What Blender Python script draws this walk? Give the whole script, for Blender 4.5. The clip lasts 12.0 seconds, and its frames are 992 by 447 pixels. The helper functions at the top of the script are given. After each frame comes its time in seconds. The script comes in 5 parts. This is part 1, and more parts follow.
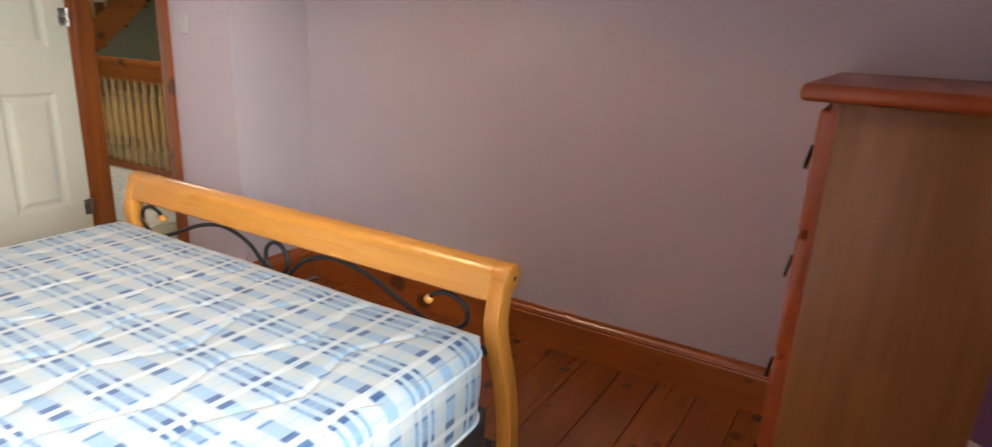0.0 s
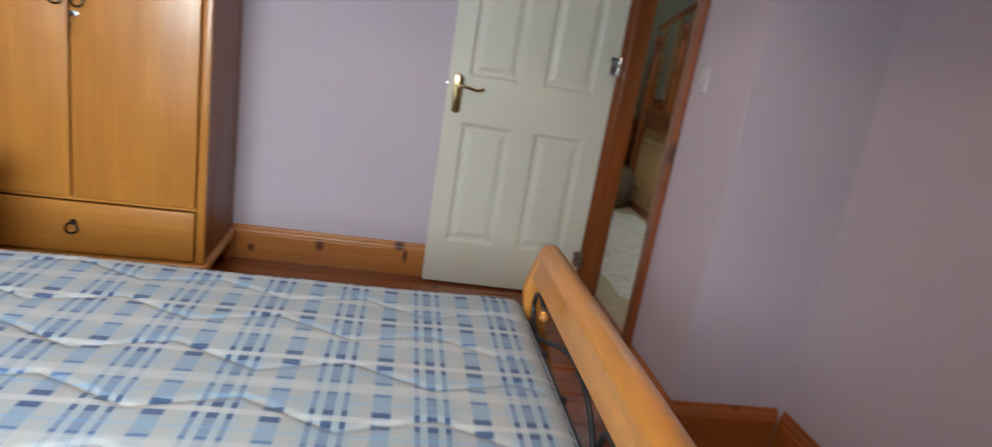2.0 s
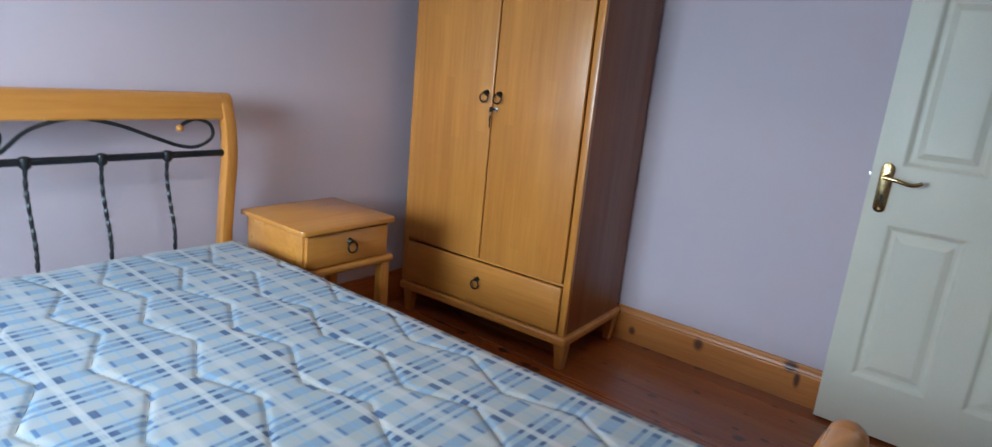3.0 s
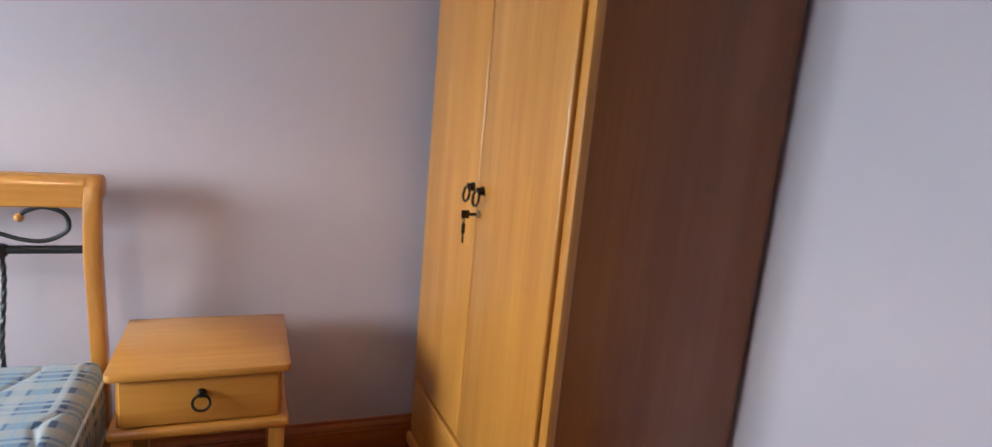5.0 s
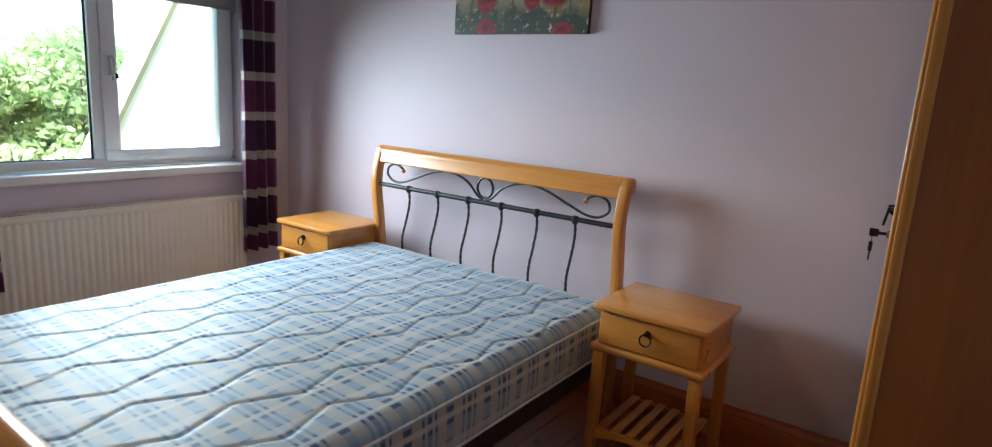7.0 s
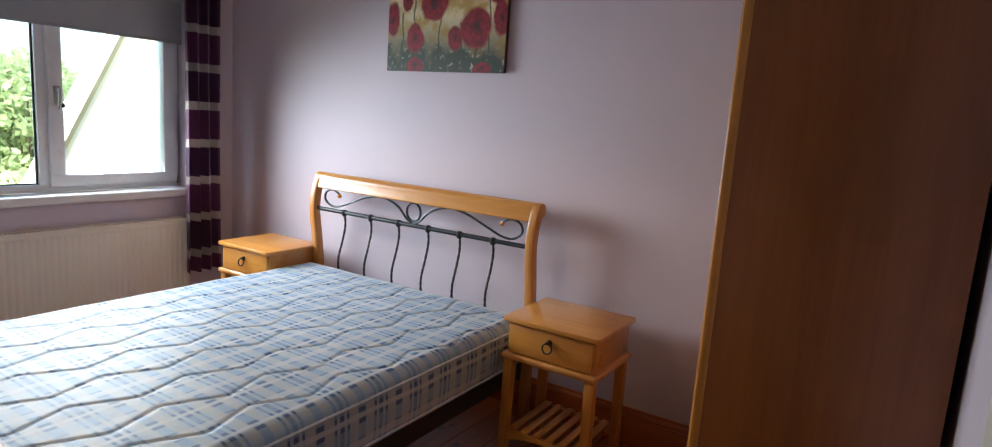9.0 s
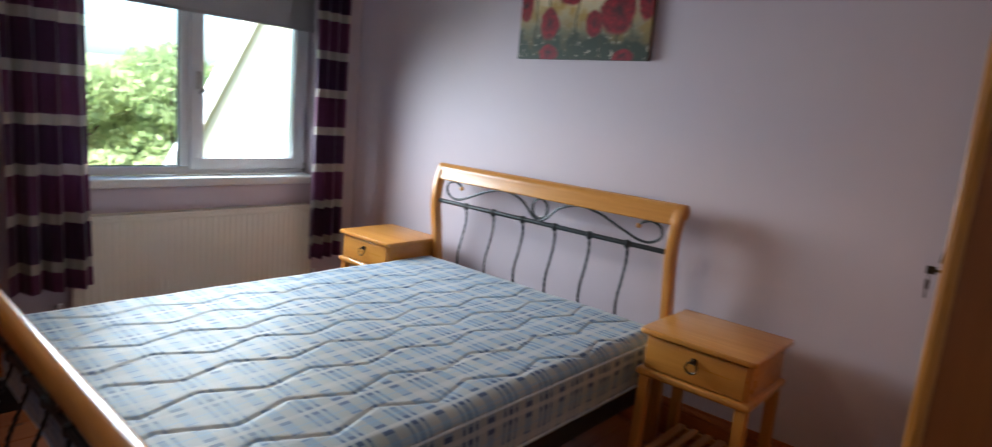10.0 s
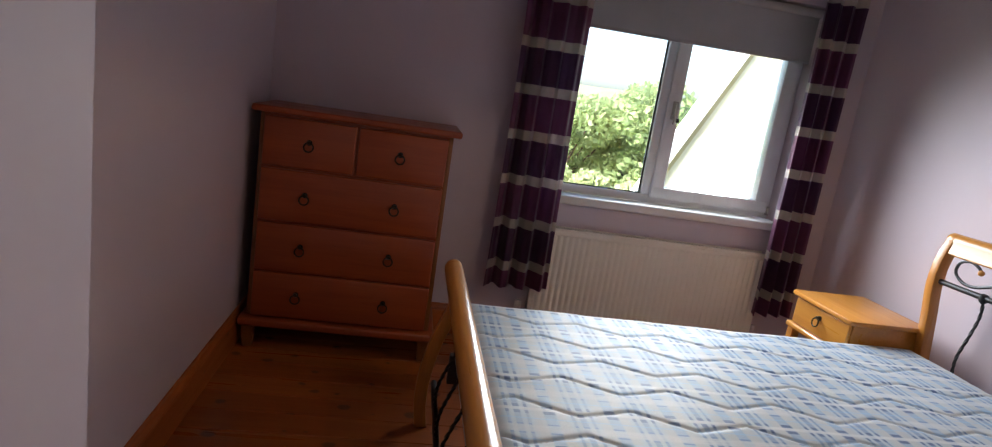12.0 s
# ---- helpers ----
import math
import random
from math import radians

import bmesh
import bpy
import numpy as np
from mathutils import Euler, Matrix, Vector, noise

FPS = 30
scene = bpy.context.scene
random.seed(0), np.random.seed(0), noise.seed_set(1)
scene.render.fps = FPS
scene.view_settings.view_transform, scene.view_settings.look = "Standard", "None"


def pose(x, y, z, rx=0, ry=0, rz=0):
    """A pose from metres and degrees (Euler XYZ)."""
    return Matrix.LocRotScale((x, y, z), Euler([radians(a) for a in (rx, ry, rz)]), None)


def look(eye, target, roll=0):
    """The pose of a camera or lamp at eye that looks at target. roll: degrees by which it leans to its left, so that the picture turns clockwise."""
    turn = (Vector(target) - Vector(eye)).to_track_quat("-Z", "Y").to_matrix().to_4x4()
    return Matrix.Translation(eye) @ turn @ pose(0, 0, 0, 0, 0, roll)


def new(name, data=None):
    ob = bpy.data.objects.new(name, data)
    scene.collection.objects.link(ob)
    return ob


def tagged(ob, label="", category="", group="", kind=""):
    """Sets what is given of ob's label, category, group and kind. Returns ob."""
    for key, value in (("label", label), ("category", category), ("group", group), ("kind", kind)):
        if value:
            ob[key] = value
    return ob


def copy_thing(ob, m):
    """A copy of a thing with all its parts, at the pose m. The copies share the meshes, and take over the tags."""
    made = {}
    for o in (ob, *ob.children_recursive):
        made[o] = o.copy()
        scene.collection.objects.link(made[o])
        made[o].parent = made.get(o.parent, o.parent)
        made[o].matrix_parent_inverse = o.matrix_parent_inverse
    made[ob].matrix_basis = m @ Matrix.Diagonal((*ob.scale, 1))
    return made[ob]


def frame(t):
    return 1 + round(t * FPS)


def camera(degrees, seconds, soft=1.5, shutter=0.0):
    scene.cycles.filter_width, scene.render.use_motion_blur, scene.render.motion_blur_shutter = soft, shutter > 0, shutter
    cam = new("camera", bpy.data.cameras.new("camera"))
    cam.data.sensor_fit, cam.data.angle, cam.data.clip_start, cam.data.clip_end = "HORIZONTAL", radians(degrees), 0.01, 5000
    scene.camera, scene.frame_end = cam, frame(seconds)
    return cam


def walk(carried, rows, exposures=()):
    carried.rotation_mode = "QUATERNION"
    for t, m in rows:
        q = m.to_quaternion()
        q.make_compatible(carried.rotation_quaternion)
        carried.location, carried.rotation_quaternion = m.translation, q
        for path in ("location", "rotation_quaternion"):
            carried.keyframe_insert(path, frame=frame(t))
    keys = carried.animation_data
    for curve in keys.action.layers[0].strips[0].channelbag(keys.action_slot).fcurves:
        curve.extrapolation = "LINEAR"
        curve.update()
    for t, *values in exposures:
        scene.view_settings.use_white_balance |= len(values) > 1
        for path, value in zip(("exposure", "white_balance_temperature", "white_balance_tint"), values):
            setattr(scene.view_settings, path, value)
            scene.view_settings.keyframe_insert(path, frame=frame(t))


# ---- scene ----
PATH = [
    (0, (-0.013, -1.015, 1.2), (0.954, -2.673, 0.637), 2.9),
    (0.2, (0.017, -1.013, 1.162), (1.082, -2.614, 0.614), 3.9),
    (0.5, (0.059, -1.024, 1.129), (1.283, -2.5, 0.561), 6.2),
    (1, (0.215, -1.167, 1.111), (1.698, -2.377, 0.533), 7.7),
    (1.5, (0.345, -1.439, 1.16), (2.083, -2.257, 0.604), 8.3),
    (2, (0.531, -1.786, 1.179), (2.434, -2.11, 0.659), 9.3),
    (2.5, (0.742, -2.009, 1.187), (2.616, -1.536, 0.671), 11.6),
    (3, (0.896, -2.304, 1.258), (2.443, -1.133, 0.773), 5.6),
    (3.2, (0.995, -2.39, 1.319), (2.465, -1.123, 0.837), 4.7),
    (4.8, (2.347, -2.247, 1.4), (3.239, -0.505, 0.989), 4.1),
    (5, (2.491, -2.164, 1.387), (3.224, -0.346, 0.99), 5.3),
    (5.2, (2.621, -2.076, 1.413), (3.1, -0.156, 1.122), 5.7),
    (5.5, (2.758, -2.04, 1.4), (2.761, -0.044, 1.284), 5.4),
    (6, (2.99, -2.181, 1.377), (2.238, -0.355, 1.064), 4.4),
    (6.5, (3.046, -2.428, 1.357), (2.001, -0.763, 0.988), 3.0),
    (6.7, (3.092, -2.504, 1.365), (1.976, -0.891, 0.971), 2.9),
    (8.3, (3.45, -2.72, 1.433), (2.319, -1.118, 1.042), 5.3),
    (8.5, (3.462, -2.726, 1.453), (2.366, -1.091, 1.102), 4.8),
    (9, (3.473, -2.7, 1.434), (2.428, -1.025, 1.112), 4.0),
    (9.5, (3.395, -2.659, 1.395), (2.344, -0.993, 1.052), 3.6),
    (10, (3.24, -2.619, 1.383), (1.949, -1.132, 1.034), 5.2),
    (10.5, (3.086, -2.592, 1.358), (1.477, -1.482, 0.935), 7.8),
    (11, (3.005, -2.531, 1.37), (1.225, -1.74, 0.918), 10.5),
    (11.5, (2.983, -2.489, 1.381), (1.067, -2.102, 0.957), 9.5),
    (12, (3.006, -2.428, 1.365), (1.069, -2.141, 0.957), 8.8),
]
cam = camera(76.0, 12.0, soft=1.1, shutter=0.3)
EXPOSURES = [(0.0, 3.85, 6100, 1), (0.5, 3.5, 5700, 0), (1.0, 3.1, 5600, 2), (1.5, 2.85, 7100, 14), (2.0, 3.15, 5600, 1), (2.5, 3.35, 4950, -2), (3.0, 3.05, 4850, -4),
             (5.0, 3.5, 5350, -3), (5.5, 3.5, 5050, -9), (6.0, 3.35, 5100, -6), (6.5, 3.0, 5150, -7), (8.5, 2.9, 5550, 3), (9.5, 2.9, 5550, 3), (10.5, 2.45, 5350, -2),
             (11.5, 2.45, 5800, 5), (12.0, 2.55, 5850, 7)]
walk(cam, [(t, look(eye, target, roll)) for t, eye, target, roll in PATH], EXPOSURES)

# ---- sky, sun and the window's daylight ----
world = bpy.data.worlds.new("sky")
world.use_nodes = True
scene.world = world
wn = world.node_tree.nodes
sky = wn.new("ShaderNodeTexSky")
sky.sky_type = "NISHITA"
sky.sun_disc = False
sky.sun_elevation = radians(38)
sky.sun_rotation = radians(149)
sky.air_density, sky.dust_density = 1.0, 4.0
world.node_tree.links.new(sky.outputs[0], wn["Background"].inputs[0])
wn["Background"].inputs[1].default_value = 0.15

sun = bpy.data.lights.new("sun", "SUN")
sun.energy, sun.angle, sun.color = 3.0, radians(12), (1.0, 0.96, 0.9)
new("sun", sun).matrix_world = look((6, -10, 9.0), (0, 0, 0))


def daylight(name, at, target, w, h, watts, color, spread=180):
    lamp = bpy.data.lights.new(name, "AREA")
    lamp.shape, lamp.size, lamp.size_y, lamp.energy, lamp.color = "RECTANGLE", w, h, watts, color
    lamp.spread = radians(spread)
    ob = new(name, lamp)
    ob.matrix_world = look(at, target)
    return ob


# the bright western sky in the window's opening
daylight("window_daylight", (-0.29, -1.03, 1.31), (1.71, -0.70, 0.47), 1.12, 0.78, 4.3, (1.0, 0.98, 0.94), 115)
# added lamp over a made-up ceiling opening, to brighten the landing
daylight("landing_fill_light", (4.9, -3.7, 2.9), (4.9, -3.7, 0), 0.6, 0.6, 1.3, (1.0, 0.88, 0.70))


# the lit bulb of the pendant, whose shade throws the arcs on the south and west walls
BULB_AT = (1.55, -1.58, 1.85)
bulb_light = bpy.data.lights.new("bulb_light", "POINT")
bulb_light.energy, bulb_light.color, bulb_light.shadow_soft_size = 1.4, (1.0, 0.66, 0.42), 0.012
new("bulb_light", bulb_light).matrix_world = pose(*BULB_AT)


# ---- materials ----
def shader(name):
    m = bpy.data.materials.new(name)
    m.use_nodes = True
    return m, m.node_tree, m.node_tree.nodes["Principled BSDF"]


def node(nt, kind, ins=(), operation="", noise_dimensions=""):
    n = nt.nodes.new(kind)
    if operation:
        n.operation = operation
    if noise_dimensions:
        n.noise_dimensions = noise_dimensions
    for k, v in dict(ins).items():
        if hasattr(v, "is_output"):
            nt.links.new(v, n.inputs[k])
        else:
            n.inputs[k].default_value = v
    return n


def coords(nt, scale=(1, 1, 1), rot=(0, 0, 0), shuffle=False):
    """Object coordinates, scaled; shuffle moves the pattern from object to object."""
    src = node(nt, "ShaderNodeTexCoord").outputs["Object"]
    if shuffle:
        rnd = node(nt, "ShaderNodeObjectInfo").outputs["Random"]
        off = node(nt, "ShaderNodeMath", {0: rnd, 1: 37.0}, operation="MULTIPLY").outputs[0]
        src = node(nt, "ShaderNodeVectorMath", {0: src, 1: off}, operation="ADD").outputs[0]
    return node(nt, "ShaderNodeMapping", {"Vector": src, "Scale": scale, "Rotation": rot}).outputs[0]


def mixed(nt, fac, a, b, blend="MIX"):
    n = nt.nodes.new("ShaderNodeMix")
    n.data_type, n.blend_type = "RGBA", blend
    for i, v in ((0, fac), (6, a), (7, b)):
        if hasattr(v, "is_output"):
            nt.links.new(v, n.inputs[i])
        else:
            n.inputs[i].default_value = v if i == 0 else (*v, 1)
    return n.outputs[2]


def math_node(nt, op, a, b=0.0, c=0.0):
    n = node(nt, "ShaderNodeMath", {0: a, 1: b, 2: c}, operation=op)
    return n.outputs[0]


def ranged(nt, v, a, b, c=0.0, d=1.0):
    return node(nt, "ShaderNodeMapRange", {0: v, 1: a, 2: b, 3: c, 4: d}).outputs[0]


def noise_of(nt, vec, scale, detail=4.0, rough=0.55):
    return node(nt, "ShaderNodeTexNoise", {"Vector": vec, "Scale": scale, "Detail": detail, "Roughness": rough}).outputs[0]


def bumped(nt, bsdf, height, strength, distance=0.002):
    b = node(nt, "ShaderNodeBump", {"Height": height, "Strength": strength, "Distance": distance})
    nt.links.new(b.outputs[0], bsdf.inputs["Normal"])


def plain(name, c1, c2, rough=0.5, scale=8.0, metal=0.0, bump=0.1, fine=180.0, coat=0.0):
    m, nt, b = shader(name)
    v = coords(nt)
    broad, grain = noise_of(nt, v, scale, 5), noise_of(nt, v, fine, 3)
    col = mixed(nt, ranged(nt, broad, 0.35, 0.65), c1, c2)
    nt.links.new(mixed(nt, ranged(nt, grain, 0.3, 0.7, 0.0, 0.12), col, tuple(0.6 * x for x in c1)), b.inputs["Base Color"])
    nt.links.new(ranged(nt, broad, 0.3, 0.7, rough * 0.85, min(1, rough * 1.15)), b.inputs["Roughness"])
    b.inputs["Metallic"].default_value = metal
    b.inputs["Coat Weight"].default_value = coat
    if bump:
        bumped(nt, b, grain, bump, 0.001)
    return m


def wood(name, light, dark, axis="Z", rough=0.38, stave=0.0, knots=0.0, shuffle=False, coat=0.15, deep=0.55, across="Z", knot_col=(0.07, 0.025, 0.01), spots=()):
    """Varnished timber with its grain along an axis; stave: the width of glued strips; knots: how many."""
    m, nt, b = shader(name)
    along = {"X": (0.06, 1, 1), "Y": (1, 0.06, 1), "Z": (1, 1, 0.06)}[axis]
    v = coords(nt, along, shuffle=shuffle)
    plainv = coords(nt, shuffle=shuffle)
    warp = noise_of(nt, v, 6.0, 3)
    grain = noise_of(nt, v, 75.0, 5, 0.6)
    figure = noise_of(nt, v, 14.0, 3)
    fac = math_node(nt, "ADD", math_node(nt, "MULTIPLY", grain, 0.45), math_node(nt, "MULTIPLY", figure, 0.55))
    col = mixed(nt, ranged(nt, fac, 0.38, 0.62), light, dark)
    if stave:
        sep = node(nt, "ShaderNodeSeparateXYZ", {0: plainv})
        a = {"X": 0, "Y": 1, "Z": 2}[axis]
        other = math_node(nt, "ADD", sep.outputs[(a + 1) % 3], sep.outputs[(a + 2) % 3])
        row = math_node(nt, "FLOOR", math_node(nt, "DIVIDE", other, stave))
        shift = math_node(nt, "MULTIPLY", row, 0.37)
        colm = math_node(nt, "FLOOR", math_node(nt, "ADD", math_node(nt, "DIVIDE", sep.outputs[a], 0.42), shift))
        cell = node(nt, "ShaderNodeCombineXYZ", {0: row, 1: colm})
        tone = node(nt, "ShaderNodeTexWhiteNoise", {"Vector": cell.outputs[0]}, noise_dimensions="3D").outputs["Value"]
        col = mixed(nt, ranged(nt, tone, 0, 1, 0, 0.28), col, tuple(x * 0.72 for x in dark))
    else:
        col = mixed(nt, ranged(nt, warp, 0.35, 0.7, 0, deep), col, tuple(x * 0.7 for x in dark))
    if shuffle:
        rnd = node(nt, "ShaderNodeObjectInfo").outputs["Random"]
        col = mixed(nt, ranged(nt, rnd, 0, 1, 0, 0.45), col, tuple(x * 0.6 for x in dark))
    if knots:
        at = node(nt, "ShaderNodeSeparateXYZ", {0: coords(nt, shuffle=shuffle)})
        ends = [o for o in at.outputs]
        pair = node(nt, "ShaderNodeCombineXYZ", {0: math_node(nt, "MULTIPLY", ends["XYZ".index(axis)], 0.8), 1: ends["XYZ".index(across)]}).outputs[0]
        wob = node(nt, "ShaderNodeTexNoise", {"Vector": pair, "Scale": 16.0}).outputs[1]
        kv = node(nt, "ShaderNodeVectorMath", {0: pair, 1: node(nt, "ShaderNodeVectorMath", {0: wob, "Scale": 0.03}, operation="SCALE").outputs[0]}, operation="ADD").outputs[0]
        vor = node(nt, "ShaderNodeTexVoronoi", {"Vector": kv, "Scale": knots, "Randomness": 1.0})
        vor.voronoi_dimensions = "2D"
        size = node(nt, "ShaderNodeTexWhiteNoise", {"Vector": vor.outputs["Position"]}, noise_dimensions="3D").outputs["Value"]
        lim = ranged(nt, size, 0.4, 1.0, 0.0, 0.19)
        near = math_node(nt, "SUBTRACT", lim, vor.outputs["Distance"])
        col = mixed(nt, ranged(nt, near, -0.05, 0.04, 0, 0.85), col, knot_col)
    if spots:
        at = node(nt, "ShaderNodeSeparateXYZ", {0: plainv}).outputs
        for a, c, ra, rc in spots:
            d1 = math_node(nt, "DIVIDE", math_node(nt, "SUBTRACT", at["XYZ".index(axis)], a), ra)
            d2 = math_node(nt, "DIVIDE", math_node(nt, "SUBTRACT", at["XYZ".index(across)], c), rc)
            far = math_node(nt, "SQRT", math_node(nt, "ADD", math_node(nt, "MULTIPLY", d1, d1), math_node(nt, "MULTIPLY", d2, d2)))
            far = math_node(nt, "ADD", far, math_node(nt, "MULTIPLY", math_node(nt, "SUBTRACT", figure, 0.5), 1.2))
            col = mixed(nt, ranged(nt, far, 0.6, 1.5, 0.92, 0.0), col, knot_col)
    nt.links.new(col, b.inputs["Base Color"])
    nt.links.new(ranged(nt, figure, 0.3, 0.7, rough * 0.85, rough * 1.2), b.inputs["Roughness"])
    b.inputs["Coat Weight"].default_value, b.inputs["Coat Roughness"].default_value = coat, 0.2
    bumped(nt, b, grain, 0.12, 0.0008)
    return m


def wall_paint(name, c, c2):
    m, nt, b = shader(name)
    v = coords(nt)
    broad, mid, fine = noise_of(nt, v, 0.9, 3), noise_of(nt, v, 7, 5), noise_of(nt, v, 140, 4)
    col = mixed(nt, ranged(nt, broad, 0.35, 0.65), c, c2)
    col = mixed(nt, ranged(nt, mid, 0.55, 0.8, 0, 0.08), col, tuple(x * 0.75 for x in c))
    nt.links.new(col, b.inputs["Base Color"])
    b.inputs["Roughness"].default_value = 0.62
    b.inputs["Specular IOR Level"].default_value = 0.35
    both = math_node(nt, "ADD", math_node(nt, "MULTIPLY", mid, 2.0), fine)
    bumped(nt, b, both, 0.12, 0.0015)
    return m


LILAC = wall_paint("lilac_emulsion", (0.60, 0.52, 0.575), (0.575, 0.495, 0.55))
CREAM_WALL = wall_paint("cream_emulsion", (0.62, 0.60, 0.46), (0.58, 0.56, 0.43))
CEILING_WHITE = wall_paint("ceiling_white", (0.82, 0.80, 0.81), (0.79, 0.77, 0.78))
FLOOR_PINE = wood("varnished_floor_pine", (0.40, 0.115, 0.017), (0.28, 0.065, 0.009), "Y", 0.3, knots=9.0, across="X", shuffle=True, coat=0.3)
TRIM_X = wood("stained_pine_along_x", (0.50, 0.145, 0.024), (0.33, 0.08, 0.012), "X", 0.34, knots=5.0, across="Z", coat=0.3)
TRIM_Y = wood("stained_pine_along_y", (0.50, 0.145, 0.024), (0.33, 0.08, 0.012), "Y", 0.34, knots=5.0, across="Z", coat=0.3)
# paler copy of the stained pine: the east wall's light is in the colour
TRIM_KNOTTY_LIT = wood("lit_knotty_pine_along_y", (0.58, 0.24, 0.05), (0.45, 0.155, 0.028), "Y", 0.42, across="Z", coat=0.08, knot_col=(0.06, 0.018, 0.01),
                   spots=((-1.448, 0.105, 0.02, 0.026), (-1.842, 0.15, 0.024, 0.022), (-1.875, 0.10, 0.011, 0.03), (-2.3, 0.07, 0.016, 0.018), (-1.12, 0.06, 0.015, 0.02)))
TRIM_Z = wood("stained_pine_upright", (0.38, 0.105, 0.02), (0.23, 0.055, 0.01), "Z", 0.34, knots=5.0, across="X", coat=0.25)
HONEY_X = wood("honey_rubberwood_along_x", (0.60, 0.27, 0.046), (0.50, 0.205, 0.03), "X", 0.3, coat=0.6, deep=0.25)
HONEY_Y = wood("honey_rubberwood_along_y", (0.58, 0.255, 0.044), (0.48, 0.19, 0.029), "Y", 0.33, stave=0.055, coat=0.25)
HONEY_Z = wood("honey_rubberwood_upright", (0.58, 0.255, 0.044), (0.48, 0.19, 0.029), "Z", 0.33, stave=0.048, coat=0.25)
VENEER = wood("reddish_veneer_panel", (0.27, 0.085, 0.015), (0.21, 0.06, 0.009), "Z", 0.4, stave=0.09, coat=0.12)
CHEST_Y = wood("chest_wood_along_y", (0.34, 0.066, 0.012), (0.27, 0.046, 0.008), "Y", 0.36, coat=0.2, deep=0.3)
CHEST_X = wood("chest_wood_along_x", (0.50, 0.14, 0.026), (0.41, 0.10, 0.017), "X", 0.36, coat=0.2, deep=0.3)
CHEST_Z = wood("chest_side_wood", (0.27, 0.108, 0.028), (0.21, 0.078, 0.019), "Z", 0.4, stave=0.07, coat=0.15)
PALE_PINE = wood("pale_turned_pine", (0.62, 0.40, 0.17), (0.50, 0.28, 0.10), "Z", 0.4, coat=0.15)
IRON = plain("black_painted_iron", (0.012, 0.012, 0.014), (0.02, 0.02, 0.022), 0.42, 20, 0.3, 0.15, 300)
DARK_BRASS = plain("dark_antique_metal", (0.03, 0.025, 0.02), (0.06, 0.048, 0.035), 0.35, 30, 0.85, 0.1, 400)
BRASS = plain("polished_brass", (0.55, 0.41, 0.2), (0.42, 0.3, 0.13), 0.2, 25, 1.0, 0.05, 300)
STEEL = plain("satin_steel", (0.55, 0.54, 0.52), (0.45, 0.45, 0.44), 0.28, 25, 1.0, 0.05, 300)
DOOR_WHITE = plain("off_white_satin_paint", (0.75, 0.71, 0.59), (0.71, 0.67, 0.555), 0.42, 3, 0, 0.12, 260)
UPVC = plain("white_plastic_frame", (0.80, 0.81, 0.82), (0.77, 0.78, 0.79), 0.3, 4, 0, 0.03, 200)
SILL_WHITE = plain("white_gloss_paint", (0.78, 0.78, 0.77), (0.74, 0.74, 0.73), 0.35, 4, 0, 0.08, 120)
SHADE_CLOTH = plain("cream_card_shade", (0.62, 0.55, 0.42), (0.57, 0.50, 0.38), 0.8, 9, 0, 0.2, 300)
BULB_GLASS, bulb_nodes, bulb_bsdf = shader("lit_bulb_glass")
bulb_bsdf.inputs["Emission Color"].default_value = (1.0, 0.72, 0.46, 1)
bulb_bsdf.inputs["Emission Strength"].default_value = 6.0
RADIATOR = plain("cream_enamel", (0.80, 0.77, 0.66), (0.77, 0.74, 0.63), 0.34, 4, 0, 0.05, 200)
SWITCH = plain("white_moulded_plastic", (0.58, 0.55, 0.57), (0.55, 0.52, 0.54), 0.35, 10, 0, 0.02)
BLACK_RUBBER = plain("dark_hole", (0.02, 0.015, 0.01), (0.03, 0.02, 0.012), 0.7, 20)
def let_light_through(m, share, tint):
    """Cloth that glows a little when lit from behind."""
    nt = m.node_tree
    thin = node(nt, "ShaderNodeBsdfTranslucent", {"Color": (*tint, 1)})
    mix = node(nt, "ShaderNodeMixShader", {0: share, 1: nt.nodes["Principled BSDF"].outputs[0], 2: thin.outputs[0]})
    nt.links.new(mix.outputs[0], nt.nodes["Material Output"].inputs[0])
    return m


BLIND = let_light_through(plain("grey_blind_cloth", (0.52, 0.52, 0.53), (0.48, 0.48, 0.49), 0.85, 5, 0, 0.3, 700), 0.25, (0.30, 0.31, 0.33))
CARPET = plain("cream_carpet_pile", (0.55, 0.47, 0.30), (0.48, 0.40, 0.25), 0.95, 12, 0, 0.8, 320)
FUR = plain("white_fur_pile", (0.78, 0.74, 0.66), (0.62, 0.57, 0.48), 0.95, 22, 0, 0.9, 260)
SUEDE = plain("brown_suede_cloth", (0.22, 0.16, 0.10), (0.17, 0.12, 0.075), 0.9, 9, 0, 0.3, 300)
RENDER_WALL = plain("cream_roughcast", (0.64, 0.595, 0.45), (0.59, 0.55, 0.41), 0.9, 2, 0, 0.6, 70)
BARGE = plain("white_weathered_board", (0.78, 0.77, 0.74), (0.70, 0.69, 0.66), 0.6, 5, 0, 0.2, 80)
SOFFIT_SHADE = plain("shaded_soffit_tan", (0.42, 0.34, 0.18), (0.36, 0.29, 0.14), 0.7, 5, 0, 0.2, 80)
RED_ROOF = plain("red_roof_sheet", (0.32, 0.06, 0.05), (0.25, 0.05, 0.04), 0.6, 4, 0, 0.2, 60)
BARK = plain("grey_brown_bark", (0.12, 0.085, 0.06), (0.07, 0.05, 0.035), 0.9, 9, 0, 0.8, 50)
GRASS = plain("meadow_grass", (0.16, 0.21, 0.07), (0.23, 0.25, 0.10), 0.95, 0.5, 0, 0.6, 12)


